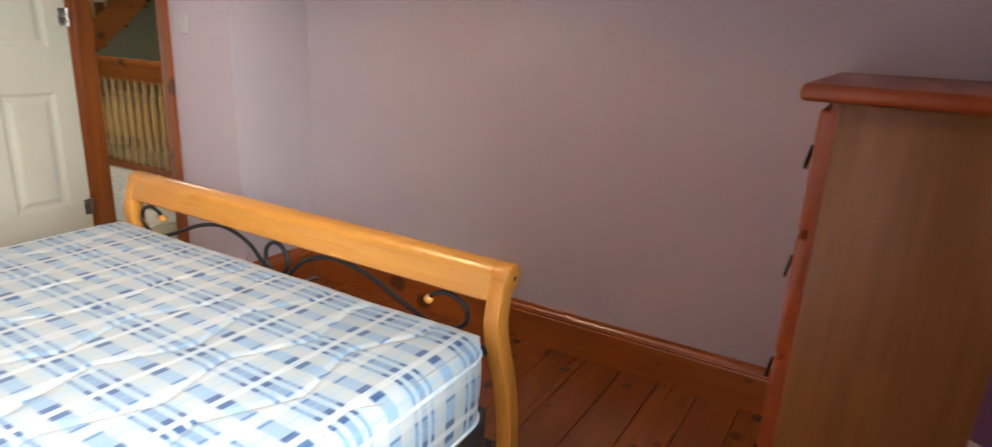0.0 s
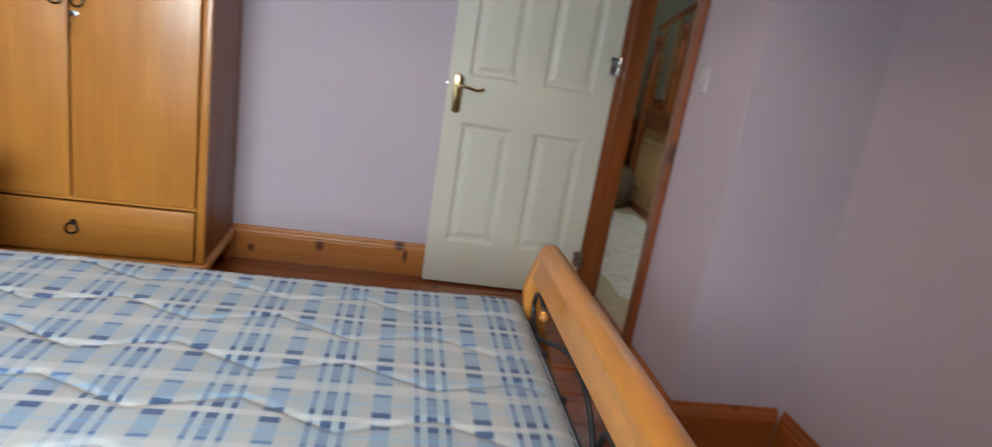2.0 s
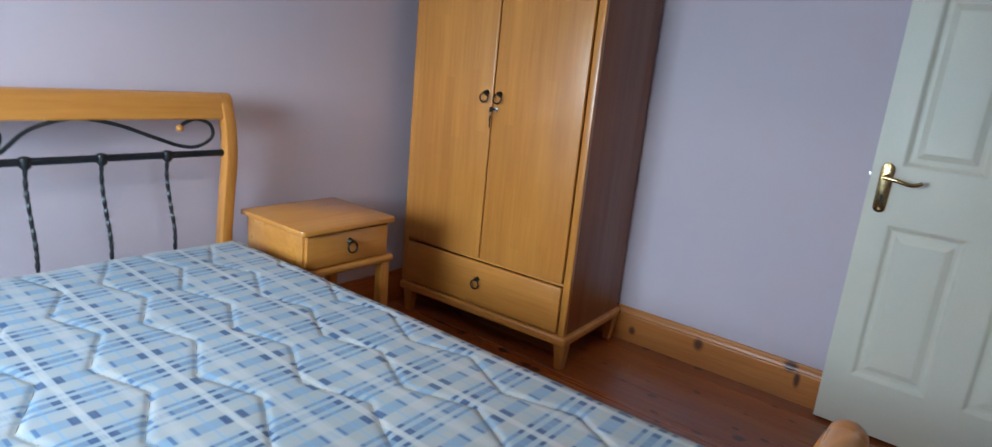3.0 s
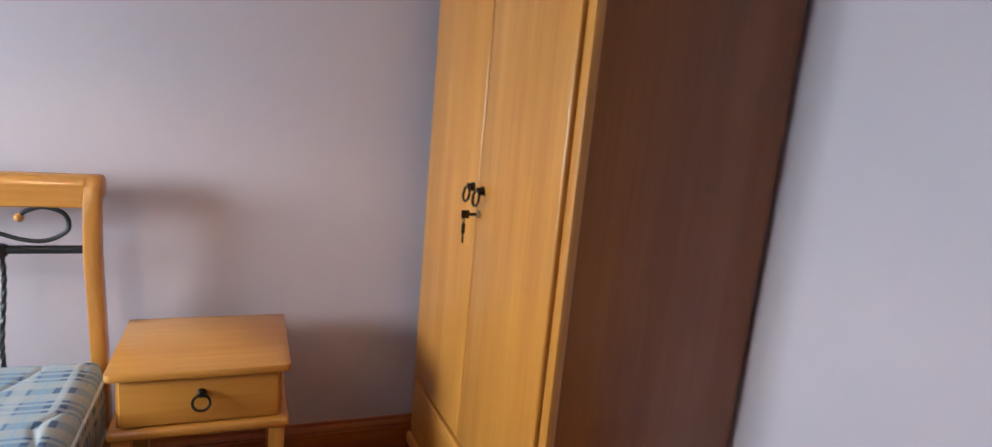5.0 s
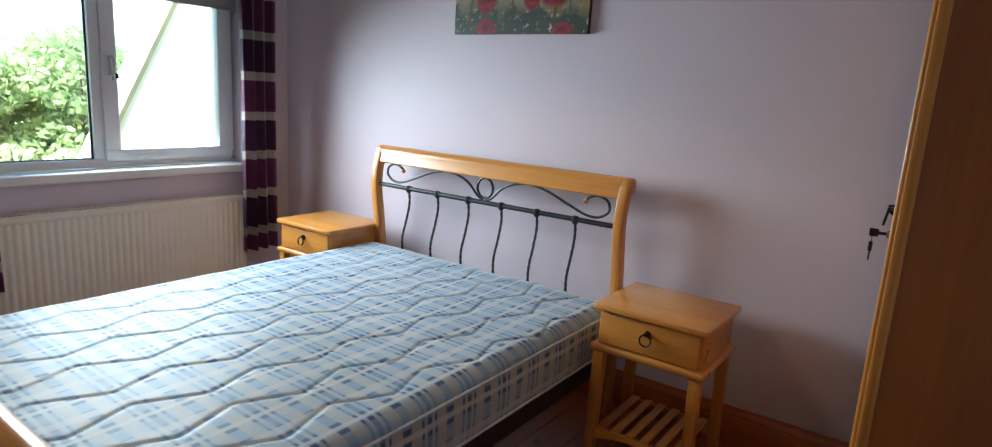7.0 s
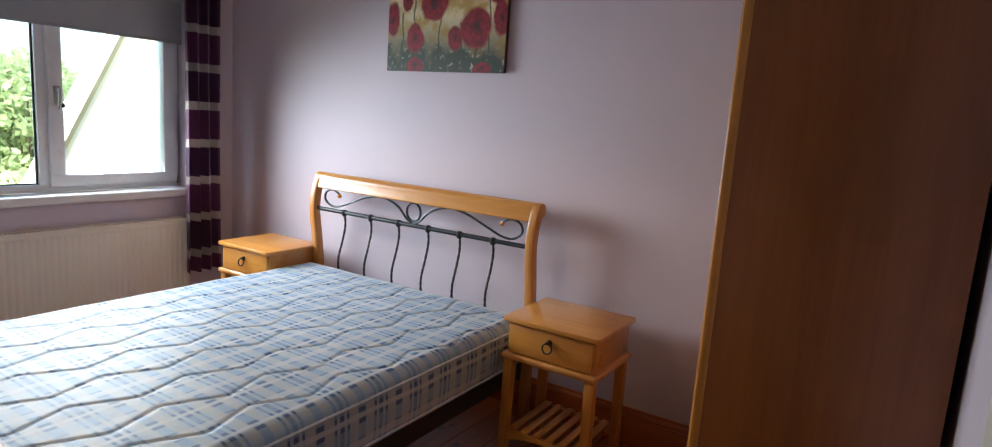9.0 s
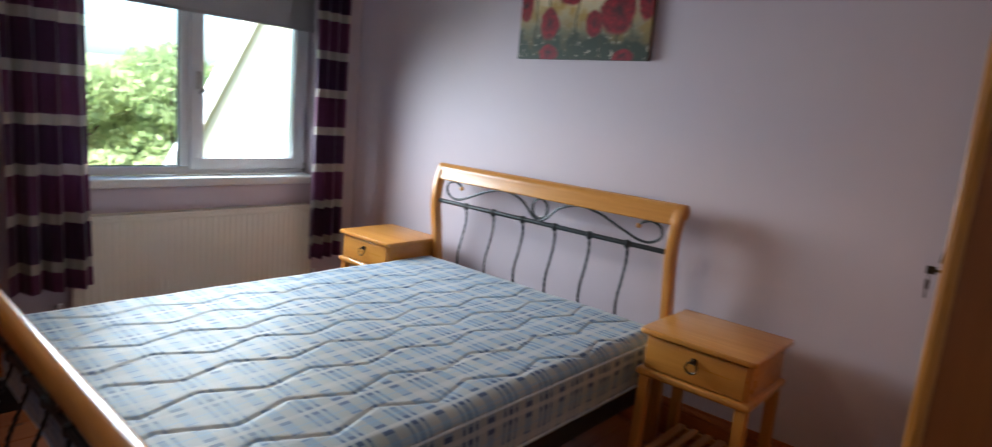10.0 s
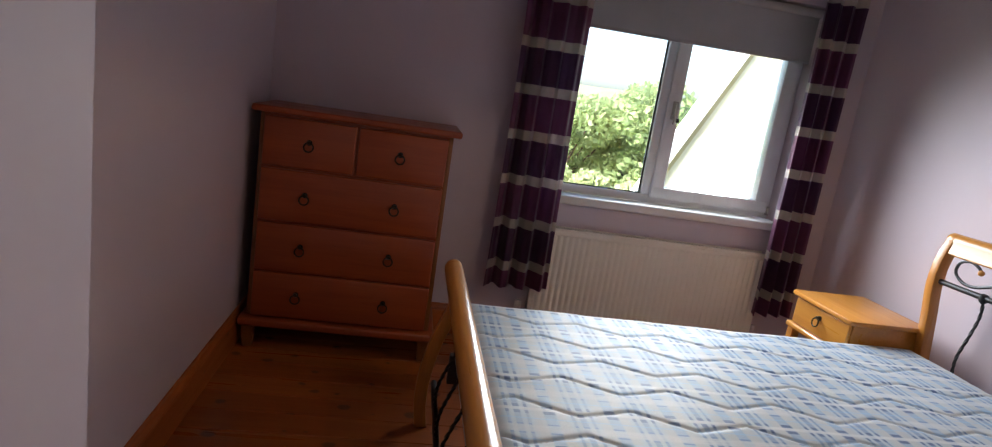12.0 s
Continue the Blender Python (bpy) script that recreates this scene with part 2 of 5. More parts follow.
def leaf_material(name, c1, c2):
    m, nt, b = shader(name)
    rnd = node(nt, "ShaderNodeNewGeometry").outputs["Random Per Island"]
    nt.links.new(mixed(nt, rnd, c1, c2), b.inputs["Base Color"])
    b.inputs["Roughness"].default_value = 0.6
    return m


LEAF_DARK = let_light_through(leaf_material("dark_tree_leaves", (0.20, 0.26, 0.11), (0.31, 0.36, 0.16)), 0.55, (0.42, 0.48, 0.22))
LEAF_PALE = let_light_through(leaf_material("pale_shrub_leaves", (0.32, 0.36, 0.17), (0.46, 0.47, 0.25)), 0.55, (0.52, 0.55, 0.28))


def glass():
    m, nt, b = shader("window_glass")
    b.inputs["Base Color"].default_value = (0.97, 0.99, 0.98, 1)
    b.inputs["Roughness"].default_value = 0.0
    b.inputs["IOR"].default_value = 1.45
    b.inputs["Transmission Weight"].default_value = 1.0
    return m


GLASS = glass()


def curtain_cloth():
    """Satin with plum and dark purple blocks parted by cream bands, from the hem up."""
    m, nt, b = shader("purple_banded_satin")
    z = node(nt, "ShaderNodeSeparateXYZ", {0: coords(nt)}).outputs[2]
    turn = math_node(nt, "DIVIDE", math_node(nt, "ADD", z, 0.1355), 0.2315)
    part_of = math_node(nt, "FRACT", turn)
    cream = math_node(nt, "LESS_THAN", part_of, 0.22)
    odd = math_node(nt, "LESS_THAN", math_node(nt, "FRACT", math_node(nt, "MULTIPLY", turn, 0.5)), 0.5)
    weave = noise_of(nt, coords(nt, (1, 1, 6)), 120, 3)
    col = mixed(nt, odd, (0.075, 0.025, 0.088), (0.185, 0.046, 0.135))
    col = mixed(nt, ranged(nt, weave, 0.3, 0.7, 0, 0.35), col, (0.03, 0.01, 0.04))
    col = mixed(nt, cream, col, (0.68, 0.63, 0.55))
    nt.links.new(col, b.inputs["Base Color"])
    b.inputs["Roughness"].default_value = 0.36
    b.inputs["Sheen Weight"].default_value = 0.25
    bumped(nt, b, weave, 0.15, 0.001)
    return m


CURTAIN = let_light_through(curtain_cloth(), 0.2, (0.22, 0.07, 0.16))


def plaid_cloth():
    """Pale blue mattress ticking: soft bands both ways, white cords, and navy dashes where lines cross."""
    m, nt, b = shader("blue_plaid_ticking")
    sep = node(nt, "ShaderNodeSeparateXYZ", {0: coords(nt)})
    nrm = node(nt, "ShaderNodeSeparateXYZ", {0: node(nt, "ShaderNodeTexCoord").outputs["Normal"]})
    # on the sides the pattern runs on down the border
    end = math_node(nt, "GREATER_THAN", math_node(nt, "ABSOLUTE", nrm.outputs[1]), 0.75)
    flank = math_node(nt, "GREATER_THAN", math_node(nt, "ABSOLUTE", nrm.outputs[0]), 0.75)
    x = math_node(nt, "ADD", sep.outputs[0], math_node(nt, "MULTIPLY", sep.outputs[2], flank))
    y = math_node(nt, "ADD", sep.outputs[1], math_node(nt, "MULTIPLY", sep.outputs[2], end))

    def wrap(v, centre, period):
        """0 at the centre of a repeat, running from -0.5 to 0.5."""
        f = math_node(nt, "FRACT", math_node(nt, "ADD", math_node(nt, "DIVIDE", math_node(nt, "SUBTRACT", v, centre), period), 100.5))
        return math_node(nt, "SUBTRACT", f, 0.5)

    def band(f, centre, half, soft=0.012):
        d = math_node(nt, "ABSOLUTE", math_node(nt, "SUBTRACT", f, centre))
        return ranged(nt, d, half - soft, half + soft, 1.0, 0.0)

    def either(*vs):
        out = vs[0]
        for v in vs[1:]:
            out = math_node(nt, "MAXIMUM", out, v)
        return out

    u, w = wrap(x, 1.676 - 0.645, 0.195), wrap(y, 2.165 - 1.542, 0.177)
    half_u = math_node(nt, "ABSOLUTE", u)
    half_w = math_node(nt, "ABSOLUTE", w)
    triple = either(band(half_w, 0.0, 0.05), band(half_w, 0.15, 0.026))
    lone = band(half_w, 0.5, 0.09, 0.02)
    patchy = noise_of(nt, coords(nt, (1, 1, 1)), 3.0, 2)
    slub = noise_of(nt, coords(nt, (30, 3, 30)), 6.0, 2)
    col = mixed(nt, ranged(nt, patchy, 0.35, 0.65), (0.335, 0.358, 0.37), (0.385, 0.40, 0.405))
    col = mixed(nt, math_node(nt, "MULTIPLY", band(half_w, 0.0, 0.24, 0.04), 0.35), col, (0.22, 0.36, 0.51))
    col = mixed(nt, math_node(nt, "MULTIPLY", lone, 0.68), col, (0.15, 0.27, 0.43))
    col = mixed(nt, math_node(nt, "MULTIPLY", triple, 0.72), col, (0.10, 0.18, 0.32))
    # thin blue lines beside the broad band, and cream cords along the length
    col = mixed(nt, math_node(nt, "MULTIPLY", band(half_u, 0.25, 0.012), 0.5), col, (0.16, 0.36, 0.62))
    col = mixed(nt, math_node(nt, "MULTIPLY", band(half_u, 0.5, 0.08, 0.03), ranged(nt, slub, 0.3, 0.6, 0.35, 0.6)), col, (0.50, 0.51, 0.505))
    col = mixed(nt, math_node(nt, "MULTIPLY", band(half_u, 0.0, 0.04), ranged(nt, slub, 0.3, 0.6, 0.35, 0.7)), col, (0.55, 0.55, 0.535))
    dash = math_node(nt, "MULTIPLY", band(half_u, 0.085, 0.04, 0.008), either(triple, lone))
    col = mixed(nt, math_node(nt, "MULTIPLY", dash, ranged(nt, slub, 0.3, 0.7, 0.8, 1.0)), col, (0.015, 0.05, 0.15))
    thin = math_node(nt, "MULTIPLY", band(half_u, 0.395, 0.02, 0.006), either(triple, lone))
    col = mixed(nt, math_node(nt, "MULTIPLY", thin, 0.8), col, (0.05, 0.12, 0.28))
    thread = noise_of(nt, coords(nt), 420, 2)
    col = mixed(nt, ranged(nt, thread, 0.3, 0.7, 0, 0.1), col, (0.3, 0.33, 0.4))
    nt.links.new(col, b.inputs["Base Color"])
    b.inputs["Roughness"].default_value = 0.5
    b.inputs["Specular IOR Level"].default_value = 0.3
    b.inputs["Sheen Weight"].default_value = 0.12
    bumped(nt, b, thread, 0.2, 0.0008)
    return m


PLAID = plaid_cloth()
# the shade down in the quilting creases, given as a dark thread colour
SEAM_SHADE = plain("taupe_seam_shade", (0.24, 0.20, 0.175), (0.30, 0.26, 0.23), 0.8, 40, 0, 0.2, 300)
PIPING = plain("pale_blue_piping", (0.45, 0.55, 0.66), (0.62, 0.66, 0.68), 0.7, 40, 0, 0.3, 300)


def poppy_canvas():
    """A loose painting of red poppies over cream, ochre and green."""
    m, nt, b = shader("painted_poppies")
    v = coords(nt)
    warp = node(nt, "ShaderNodeTexNoise", {"Vector": v, "Scale": 9.0, "Detail": 4.0}).outputs[1]
    v = node(nt, "ShaderNodeVectorMath", {0: v, 1: node(nt, "ShaderNodeVectorMath", {0: node(nt, "ShaderNodeVectorMath", {0: warp, 1: (0.5, 0.5, 0.5)}, operation="SUBTRACT").outputs[0], "Scale": 0.06}, operation="SCALE").outputs[0]}, operation="ADD").outputs[0]
    sep = node(nt, "ShaderNodeSeparateXYZ", {0: v})
    x, z = sep.outputs[0], sep.outputs[2]
    blot, fine = noise_of(nt, v, 11, 4), noise_of(nt, v, 45, 4)
    col = mixed(nt, ranged(nt, blot, 0.4, 0.62), (0.74, 0.63, 0.40), (0.42, 0.27, 0.07))
    low = ranged(nt, math_node(nt, "ADD", z, math_node(nt, "MULTIPLY", blot, 0.3)), 0.22, 0.42, 1.0, 0.0)
    col = mixed(nt, low, col, (0.035, 0.045, 0.03))
    specks = math_node(nt, "MULTIPLY", ranged(nt, fine, 0.60, 0.66), low)
    col = mixed(nt, specks, col, (0.40, 0.35, 0.27))
    for cx, top, lean in ((0.10, 0.3, 0.02), (0.19, 0.42, -0.03), (0.34, 0.30, 0.05), (0.49, 0.25, 0.0), (0.57, 0.28, 0.03), (0.66, 0.4, -0.02)):
        line = math_node(nt, "ABSOLUTE", math_node(nt, "SUBTRACT", math_node(nt, "SUBTRACT", x, math_node(nt, "MULTIPLY", z, lean)), cx))
        stem = math_node(nt, "MULTIPLY", ranged(nt, line, 0.003, 0.007, 1, 0), math_node(nt, "LESS_THAN", z, top))
        col = mixed(nt, math_node(nt, "MULTIPLY", stem, 0.85), col, (0.05, 0.05, 0.025))
    for cx, cz, rx, rz in ((0.035, 0.27, 0.05, 0.09), (0.13, 0.36, 0.035, 0.06), (0.185, 0.17, 0.06, 0.085), (0.20, 0.03, 0.055, 0.045), (0.31, 0.345, 0.095, 0.09),
                           (0.45, 0.17, 0.05, 0.065), (0.575, 0.215, 0.095, 0.105), (0.62, 0.02, 0.06, 0.035), (0.72, 0.26, 0.05, 0.09), (0.70, 0.41, 0.06, 0.09),
                           (0.47, 0.44, 0.06, 0.06), (0.06, 0.46, 0.07, 0.07)):
        dx = math_node(nt, "DIVIDE", math_node(nt, "SUBTRACT", x, cx), rx)
        dz = math_node(nt, "DIVIDE", math_node(nt, "SUBTRACT", z, cz), rz)
        r = math_node(nt, "SQRT", math_node(nt, "ADD", math_node(nt, "MULTIPLY", dx, dx), math_node(nt, "MULTIPLY", dz, dz)))
        petal = mixed(nt, ranged(nt, fine, 0.35, 0.65), (0.30, 0.005, 0.018), (0.11, 0.003, 0.012))
        petal = mixed(nt, ranged(nt, r, 0.12, 0.4, 0.85, 0), petal, (0.03, 0.006, 0.012))
        col = mixed(nt, ranged(nt, r, 0.85, 1.05, 1, 0), col, petal)
    nt.links.new(col, b.inputs["Base Color"])
    b.inputs["Roughness"].default_value = 0.55
    bumped(nt, b, noise_of(nt, v, 500, 2), 0.2, 0.0005)
    return m


POPPIES = poppy_canvas()
CANVAS_EDGE = plain("dark_painted_canvas_edge", (0.10, 0.015, 0.02), (0.04, 0.035, 0.025), 0.6, 18)
BED_RAIL = plain("black_bed_side_rail", (0.015, 0.015, 0.018), (0.025, 0.025, 0.028), 0.5, 12)


# ---- mesh helpers ----
def box(bm, x0, x1, y0, y1, z0, z1, bevel=0.0, segments=2):
    m = Matrix.Translation(((x0 + x1) / 2, (y0 + y1) / 2, (z0 + z1) / 2)) @ Matrix.Diagonal((x1 - x0, y1 - y0, z1 - z0, 1))
    made = bmesh.ops.create_cube(bm, size=1, matrix=m)
    if bevel:
        edges = list({e for v in made["verts"] for e in v.link_edges})
        bmesh.ops.bevel(bm, geom=edges, offset=bevel, segments=segments, profile=0.5, affect="EDGES")
    return bm


def prism(bm, outline, axis, a, b, bevel=0.0):
    """An outline of 2D points drawn out along an axis from a to b; the points run over the other two axes in order."""
    def at(p, v):
        q = list(p)
        q.insert("xyz".index(axis), v)
        return q
    ring = [bm.verts.new(at(p, a)) for p in outline], [bm.verts.new(at(p, b)) for p in outline]
    faces = [bm.faces.new(ring[0]), bm.faces.new(list(reversed(ring[1])))]
    n = len(outline)
    for i in range(n):
        faces.append(bm.faces.new((ring[0][i], ring[1][i], ring[1][(i + 1) % n], ring[0][(i + 1) % n])))
    bmesh.ops.recalc_face_normals(bm, faces=faces)
    if bevel:
        edges = [e for e in {e for f in faces[:2] for e in f.edges}]
        bmesh.ops.bevel(bm, geom=edges, offset=bevel, segments=2, profile=0.5, affect="EDGES")
    return bm


def tube(bm, points, radius, sides=8, closed=False, twist=0.0):
    """A bar swept along points; radius may be a number or a list of numbers."""
    pts = [Vector(p) for p in points]
    n = len(pts)
    radii = radius if isinstance(radius, list) else [radius] * n
    rings, up = [], None
    for i, p in enumerate(pts):
        ahead = (pts[(i + 1) % n] - pts[i - 1]) if closed else (pts[min(i + 1, n - 1)] - pts[max(i - 1, 0)])
        ahead.normalize()
        if up is None:
            up = Vector((0, 1, 0)) if abs(ahead.y) < 0.9 else Vector((1, 0, 0))
        up = (up - ahead * up.dot(ahead)).normalized()
        side = ahead.cross(up)
        ring = []
        for k in range(sides):
            a = 2 * math.pi * k / sides + twist * i
            ring.append(bm.verts.new(p + radii[i] * (math.cos(a) * up + math.sin(a) * side)))
        rings.append(ring)
    faces = []
    for i in range(n if closed else n - 1):
        r, s = rings[i], rings[(i + 1) % n]
        for k in range(sides):
            faces.append(bm.faces.new((r[k], r[(k + 1) % sides], s[(k + 1) % sides], s[k])))
    if not closed:
        faces += [bm.faces.new(list(reversed(rings[0]))), bm.faces.new(rings[-1])]
    bmesh.ops.recalc_face_normals(bm, faces=faces)
    return bm


def lathe(bm, profile, at=(0, 0, 0), sides=12):
    """A turned piece: (radius, height) pairs round an upright axis."""
    return tube(bm, [(at[0], at[1], at[2] + z) for _, z in profile], [max(r, 0.0005) for r, _ in profile], sides)


def smooth_line(points, steps=6):
    """Points along a soft curve through the given ones."""
    p = [Vector(q) for q in points]
    out = []
    for i in range(len(p) - 1):
        a, b, c, d = p[max(i - 1, 0)], p[i], p[i + 1], p[min(i + 2, len(p) - 1)]
        for k in range(steps):
            t = k / steps
            out.append(0.5 * (2 * b + (c - a) * t + (2 * a - 5 * b + 4 * c - d) * t * t + (3 * b - a - 3 * c + d) * t ** 3))
    out.append(p[-1])
    return out


def ball(bm, at, r, u=12, v=8):
    bmesh.ops.create_uvsphere(bm, u_segments=u, v_segments=v, radius=r, matrix=Matrix.Translation(at))
    return bm


def meshed(name, bm, material, round_edges=False):
    me = bpy.data.meshes.new(name)
    bm.normal_update()
    bm.to_mesh(me)
    bm.free()
    me.materials.append(material)
    if round_edges:
        me.shade_smooth()
        me.set_sharp_from_angle(angle=radians(40))
    return me


def part(name, bm, material, parent, label="", round_edges=True, at=None):
    ob = new(name, bm if isinstance(bm, bpy.types.Mesh) else meshed(name, bm, material, round_edges))
    ob.parent = parent
    if at is not None:
        ob.matrix_basis = at
    return tagged(ob, label)


def thing(name, label, category, at=None, group=""):
    ob = new(name)
    ob.empty_display_size = 0.1
    if at is not None:
        ob.matrix_basis = at
    return tagged(ob, label, category, group)


def structure(name, bm, material, label, category="wall", round_edges=False):
    return tagged(new(name, meshed(name, bm, material, round_edges)), label, category, kind="structure")


B = bmesh.new

# ---- the bedroom's shell ----
WEST, EAST, SOUTH, HIGH = -0.36, 3.66, -3.165, 2.40
RETURN_X, DOOR_Y, DOOR_BACK = 2.29, -2.76, -2.88
OPEN_L, OPEN_R, OPEN_H = 2.765, 3.575, 2.0
WIN_Y0, WIN_Y1, WIN_Z0, WIN_Z1 = -1.74, -0.32, 0.84, 2.06

structure("wall_north", box(B(), WEST - 0.27, EAST + 0.15, 0, 0.15, -0.05, HIGH + 0.05), LILAC, "lilac painted plaster wall behind the bed")
structure("wall_east", box(B(), EAST, EAST + 0.15, DOOR_BACK, 0, -0.05, HIGH + 0.05), LILAC, "lilac painted plaster wall behind the wardrobe and door")
bm = B()
for y0, y1, z0, z1 in ((WIN_Y1, 0, -0.05, 2.45), (SOUTH - 0.15, WIN_Y0, -0.05, 2.45), (WIN_Y0, WIN_Y1, -0.05, WIN_Z0), (WIN_Y0, WIN_Y1, WIN_Z1, 2.45)):
    box(bm, WEST - 0.27, WEST, y0, y1, z0, z1)
structure("wall_west", bm, LILAC, "lilac painted plaster wall round the window")
structure("wall_south", box(B(), WEST, RETURN_X, SOUTH - 0.15, SOUTH, -0.05, HIGH + 0.05), LILAC, "lilac painted plaster wall past the foot of the bed")
bm = B()
box(bm, RETURN_X, RETURN_X + 0.12, SOUTH - 0.15, DOOR_Y, -0.05, HIGH + 0.05)
box(bm, RETURN_X + 0.12, OPEN_L - 0.03, DOOR_BACK, DOOR_Y, -0.05, HIGH + 0.05)
box(bm, OPEN_R + 0.03, EAST, DOOR_BACK, DOOR_Y, -0.05, HIGH + 0.05)
box(bm, OPEN_L - 0.03, OPEN_R + 0.03, DOOR_BACK, DOOR_Y, OPEN_H + 0.03, HIGH + 0.05)
structure("wall_door", bm, LILAC, "lilac painted return and wall round the doorway")
structure("ceiling", box(B(), WEST, EAST, SOUTH, 0, HIGH, HIGH + 0.05), CEILING_WHITE, "white painted plaster ceiling", "ceiling")


def skirting(name, axis, a, b, face, into, material, label):
    """A moulded pine board along an axis; face: where the wall is; into: +1 or -1, the way into the room."""
    shape = [(0, 0), (0.018, 0), (0.018, 0.128), (0.015, 0.134), (0.018, 0.140), (0.014, 0.150), (0.008, 0.158), (0.006, 0.168), (0, 0.170)]
    prof = [(face + into * d, z) for d, z in shape]
    ob = structure(name, prism(B(), prof, axis, a, b), material, label, "skirting board")
    return ob


skirting("baseboard_north", "x", WEST, EAST, 0, -1, TRIM_X, "stained pine skirting board under the bed's wall")
skirting("baseboard_south", "x", WEST + 0.02, RETURN_X - 0.02, SOUTH, 1, TRIM_X, "stained knotty pine skirting board")
skirting("baseboard_door", "x", RETURN_X - 0.018, 2.685, DOOR_Y, 1, TRIM_X, "stained pine skirting board beside the doorway")
skirting("baseboard_east", "y", DOOR_Y, -0.02, EAST, -1, TRIM_KNOTTY_LIT, "stained knotty pine skirting board behind the door")
skirting("baseboard_west", "y", SOUTH, -0.02, WEST, 1, TRIM_Y, "stained pine skirting board under the window")
skirting("baseboard_return", "y", SOUTH + 0.02, DOOR_Y, RETURN_X, -1, TRIM_Y, "stained pine skirting board on the wall's return")

# door lining, architraves and threshold
frame_ob = thing("door_frame", "stained pine door lining with moulded architraves", "door frame")
frame_ob["kind"] = "structure"


def upright(x0, x1, y0, y1, z0, z1):
    return box(B(), x0, x1, y0, y1, z0, z1, 0.004)


part("jamb", upright(OPEN_L - 0.028, OPEN_L, DOOR_BACK - 0.004, DOOR_Y + 0.004, 0, OPEN_H), TRIM_Z, frame_ob)
part("jamb", upright(OPEN_R, OPEN_R + 0.028, DOOR_BACK - 0.004, DOOR_Y + 0.004, 0, OPEN_H), TRIM_Z, frame_ob)
part("head", upright(OPEN_L - 0.028, OPEN_R + 0.028, DOOR_BACK - 0.004, DOOR_Y + 0.004, OPEN_H, OPEN_H + 0.028), TRIM_X, frame_ob)
part("stop", upright(OPEN_L, OPEN_L + 0.012, DOOR_Y - 0.075, DOOR_Y - 0.042, 0, OPEN_H), TRIM_Z, frame_ob)
part("stop", upright(OPEN_R - 0.012, OPEN_R, DOOR_Y - 0.075, DOOR_Y - 0.042, 0, OPEN_H), TRIM_Z, frame_ob)
for y0, y1 in ((DOOR_Y + 0.002, DOOR_Y + 0.02), (DOOR_BACK - 0.02, DOOR_BACK - 0.002)):
    part("architrave", upright(OPEN_L - 0.075, OPEN_L - 0.006, y0, y1, 0, OPEN_H + 0.07), TRIM_Z, frame_ob)
    part("architrave", upright(OPEN_R + 0.006, OPEN_R + 0.058, y0, y1, 0, OPEN_H + 0.07), TRIM_Z, frame_ob)
    part("architrave", upright(OPEN_L - 0.006, OPEN_R + 0.006, y0, y1, OPEN_H + 0.008, OPEN_H + 0.07), TRIM_X, frame_ob)
part("threshold", box(B(), OPEN_L, OPEN_R, DOOR_BACK - 0.03, DOOR_Y - 0.03, 0.0, 0.012, 0.004), TRIM_X, frame_ob)

# ---- the open door ----
LEAF_W, LEAF_H, LEAF_T = 0.79, 1.98, 0.036
door = thing("door_1", "off-white six-panel door standing open against the wall", "door", pose(3.588, DOOR_Y - 0.002, 0.012, 0, 0, 88.3))
door["kind"] = "structure"
# local: x runs from the hinge to the handle edge, y is the thickness (room side at +y)
COLS = ((0.095, 0.345), (0.452, 0.700))
ROWS_Z = ((0.215, 0.815), (1.03, 1.62), (1.72, 1.87))
xs = sorted({0.0, LEAF_W, *[v for c in COLS for v in c]})
zs = sorted({0.0, LEAF_H, *[v for r in ROWS_Z for v in r]})
bm = B()
for i in range(len(xs) - 1):
    for k in range(len(zs) - 1):
        if (xs[i], xs[i + 1]) in COLS and (zs[k], zs[k + 1]) in ROWS_Z:
            continue
        box(bm, xs[i], xs[i + 1], 0, LEAF_T, zs[k], zs[k + 1])
bmesh.ops.remove_doubles(bm, verts=bm.verts, dist=0.0005)
leaf = part("leaf", bm, DOOR_WHITE, door, round_edges=False)


def door_panel(x0, x1, z0, z1):
    bm = B()
    for y, s in ((LEAF_T, 1), (0.0, -1)):
        rings = []
        for inset, depth in ((0, 0), (0.006, -0.002), (0.016, -0.0095), (0.022, -0.011), (0.034, -0.0105), (0.055, -0.003), (0.06, -0.0025)):
            rings.append([bm.verts.new((a, y + s * depth, c)) for a, c in ((x0 + inset, z0 + inset), (x1 - inset, z0 + inset), (x1 - inset, z1 - inset), (x0 + inset, z1 - inset))])
        for r, q in zip(rings, rings[1:]):
            for k in range(4):
                bm.faces.new((r[k], r[(k + 1) % 4], q[(k + 1) % 4], q[k]))
        bm.faces.new(rings[-1])
    bmesh.ops.recalc_face_normals(bm, faces=[f for f in bm.faces if f.calc_center_median().y > LEAF_T / 2])
    bmesh.ops.recalc_face_normals(bm, faces=[f for f in bm.faces if f.calc_center_median().y < LEAF_T / 2])
    return bm


for c in COLS:
    for r in ROWS_Z:
        part("panel", door_panel(*c, *r), DOOR_WHITE, door, round_edges=False)
PLATE_X, PLATE_R = LEAF_W - 0.051, 0.022
plate_line = [(PLATE_X + PLATE_R * math.cos(radians(a)), (1.015 if a <= 180 else 0.875) + PLATE_R * math.sin(radians(a))) for a in (*range(0, 181, 20), *range(180, 360, 20), 360)]
bm = B()
prism(bm, [(p[0], p[1]) for p in plate_line], "y", LEAF_T, LEAF_T + 0.008, 0.003)
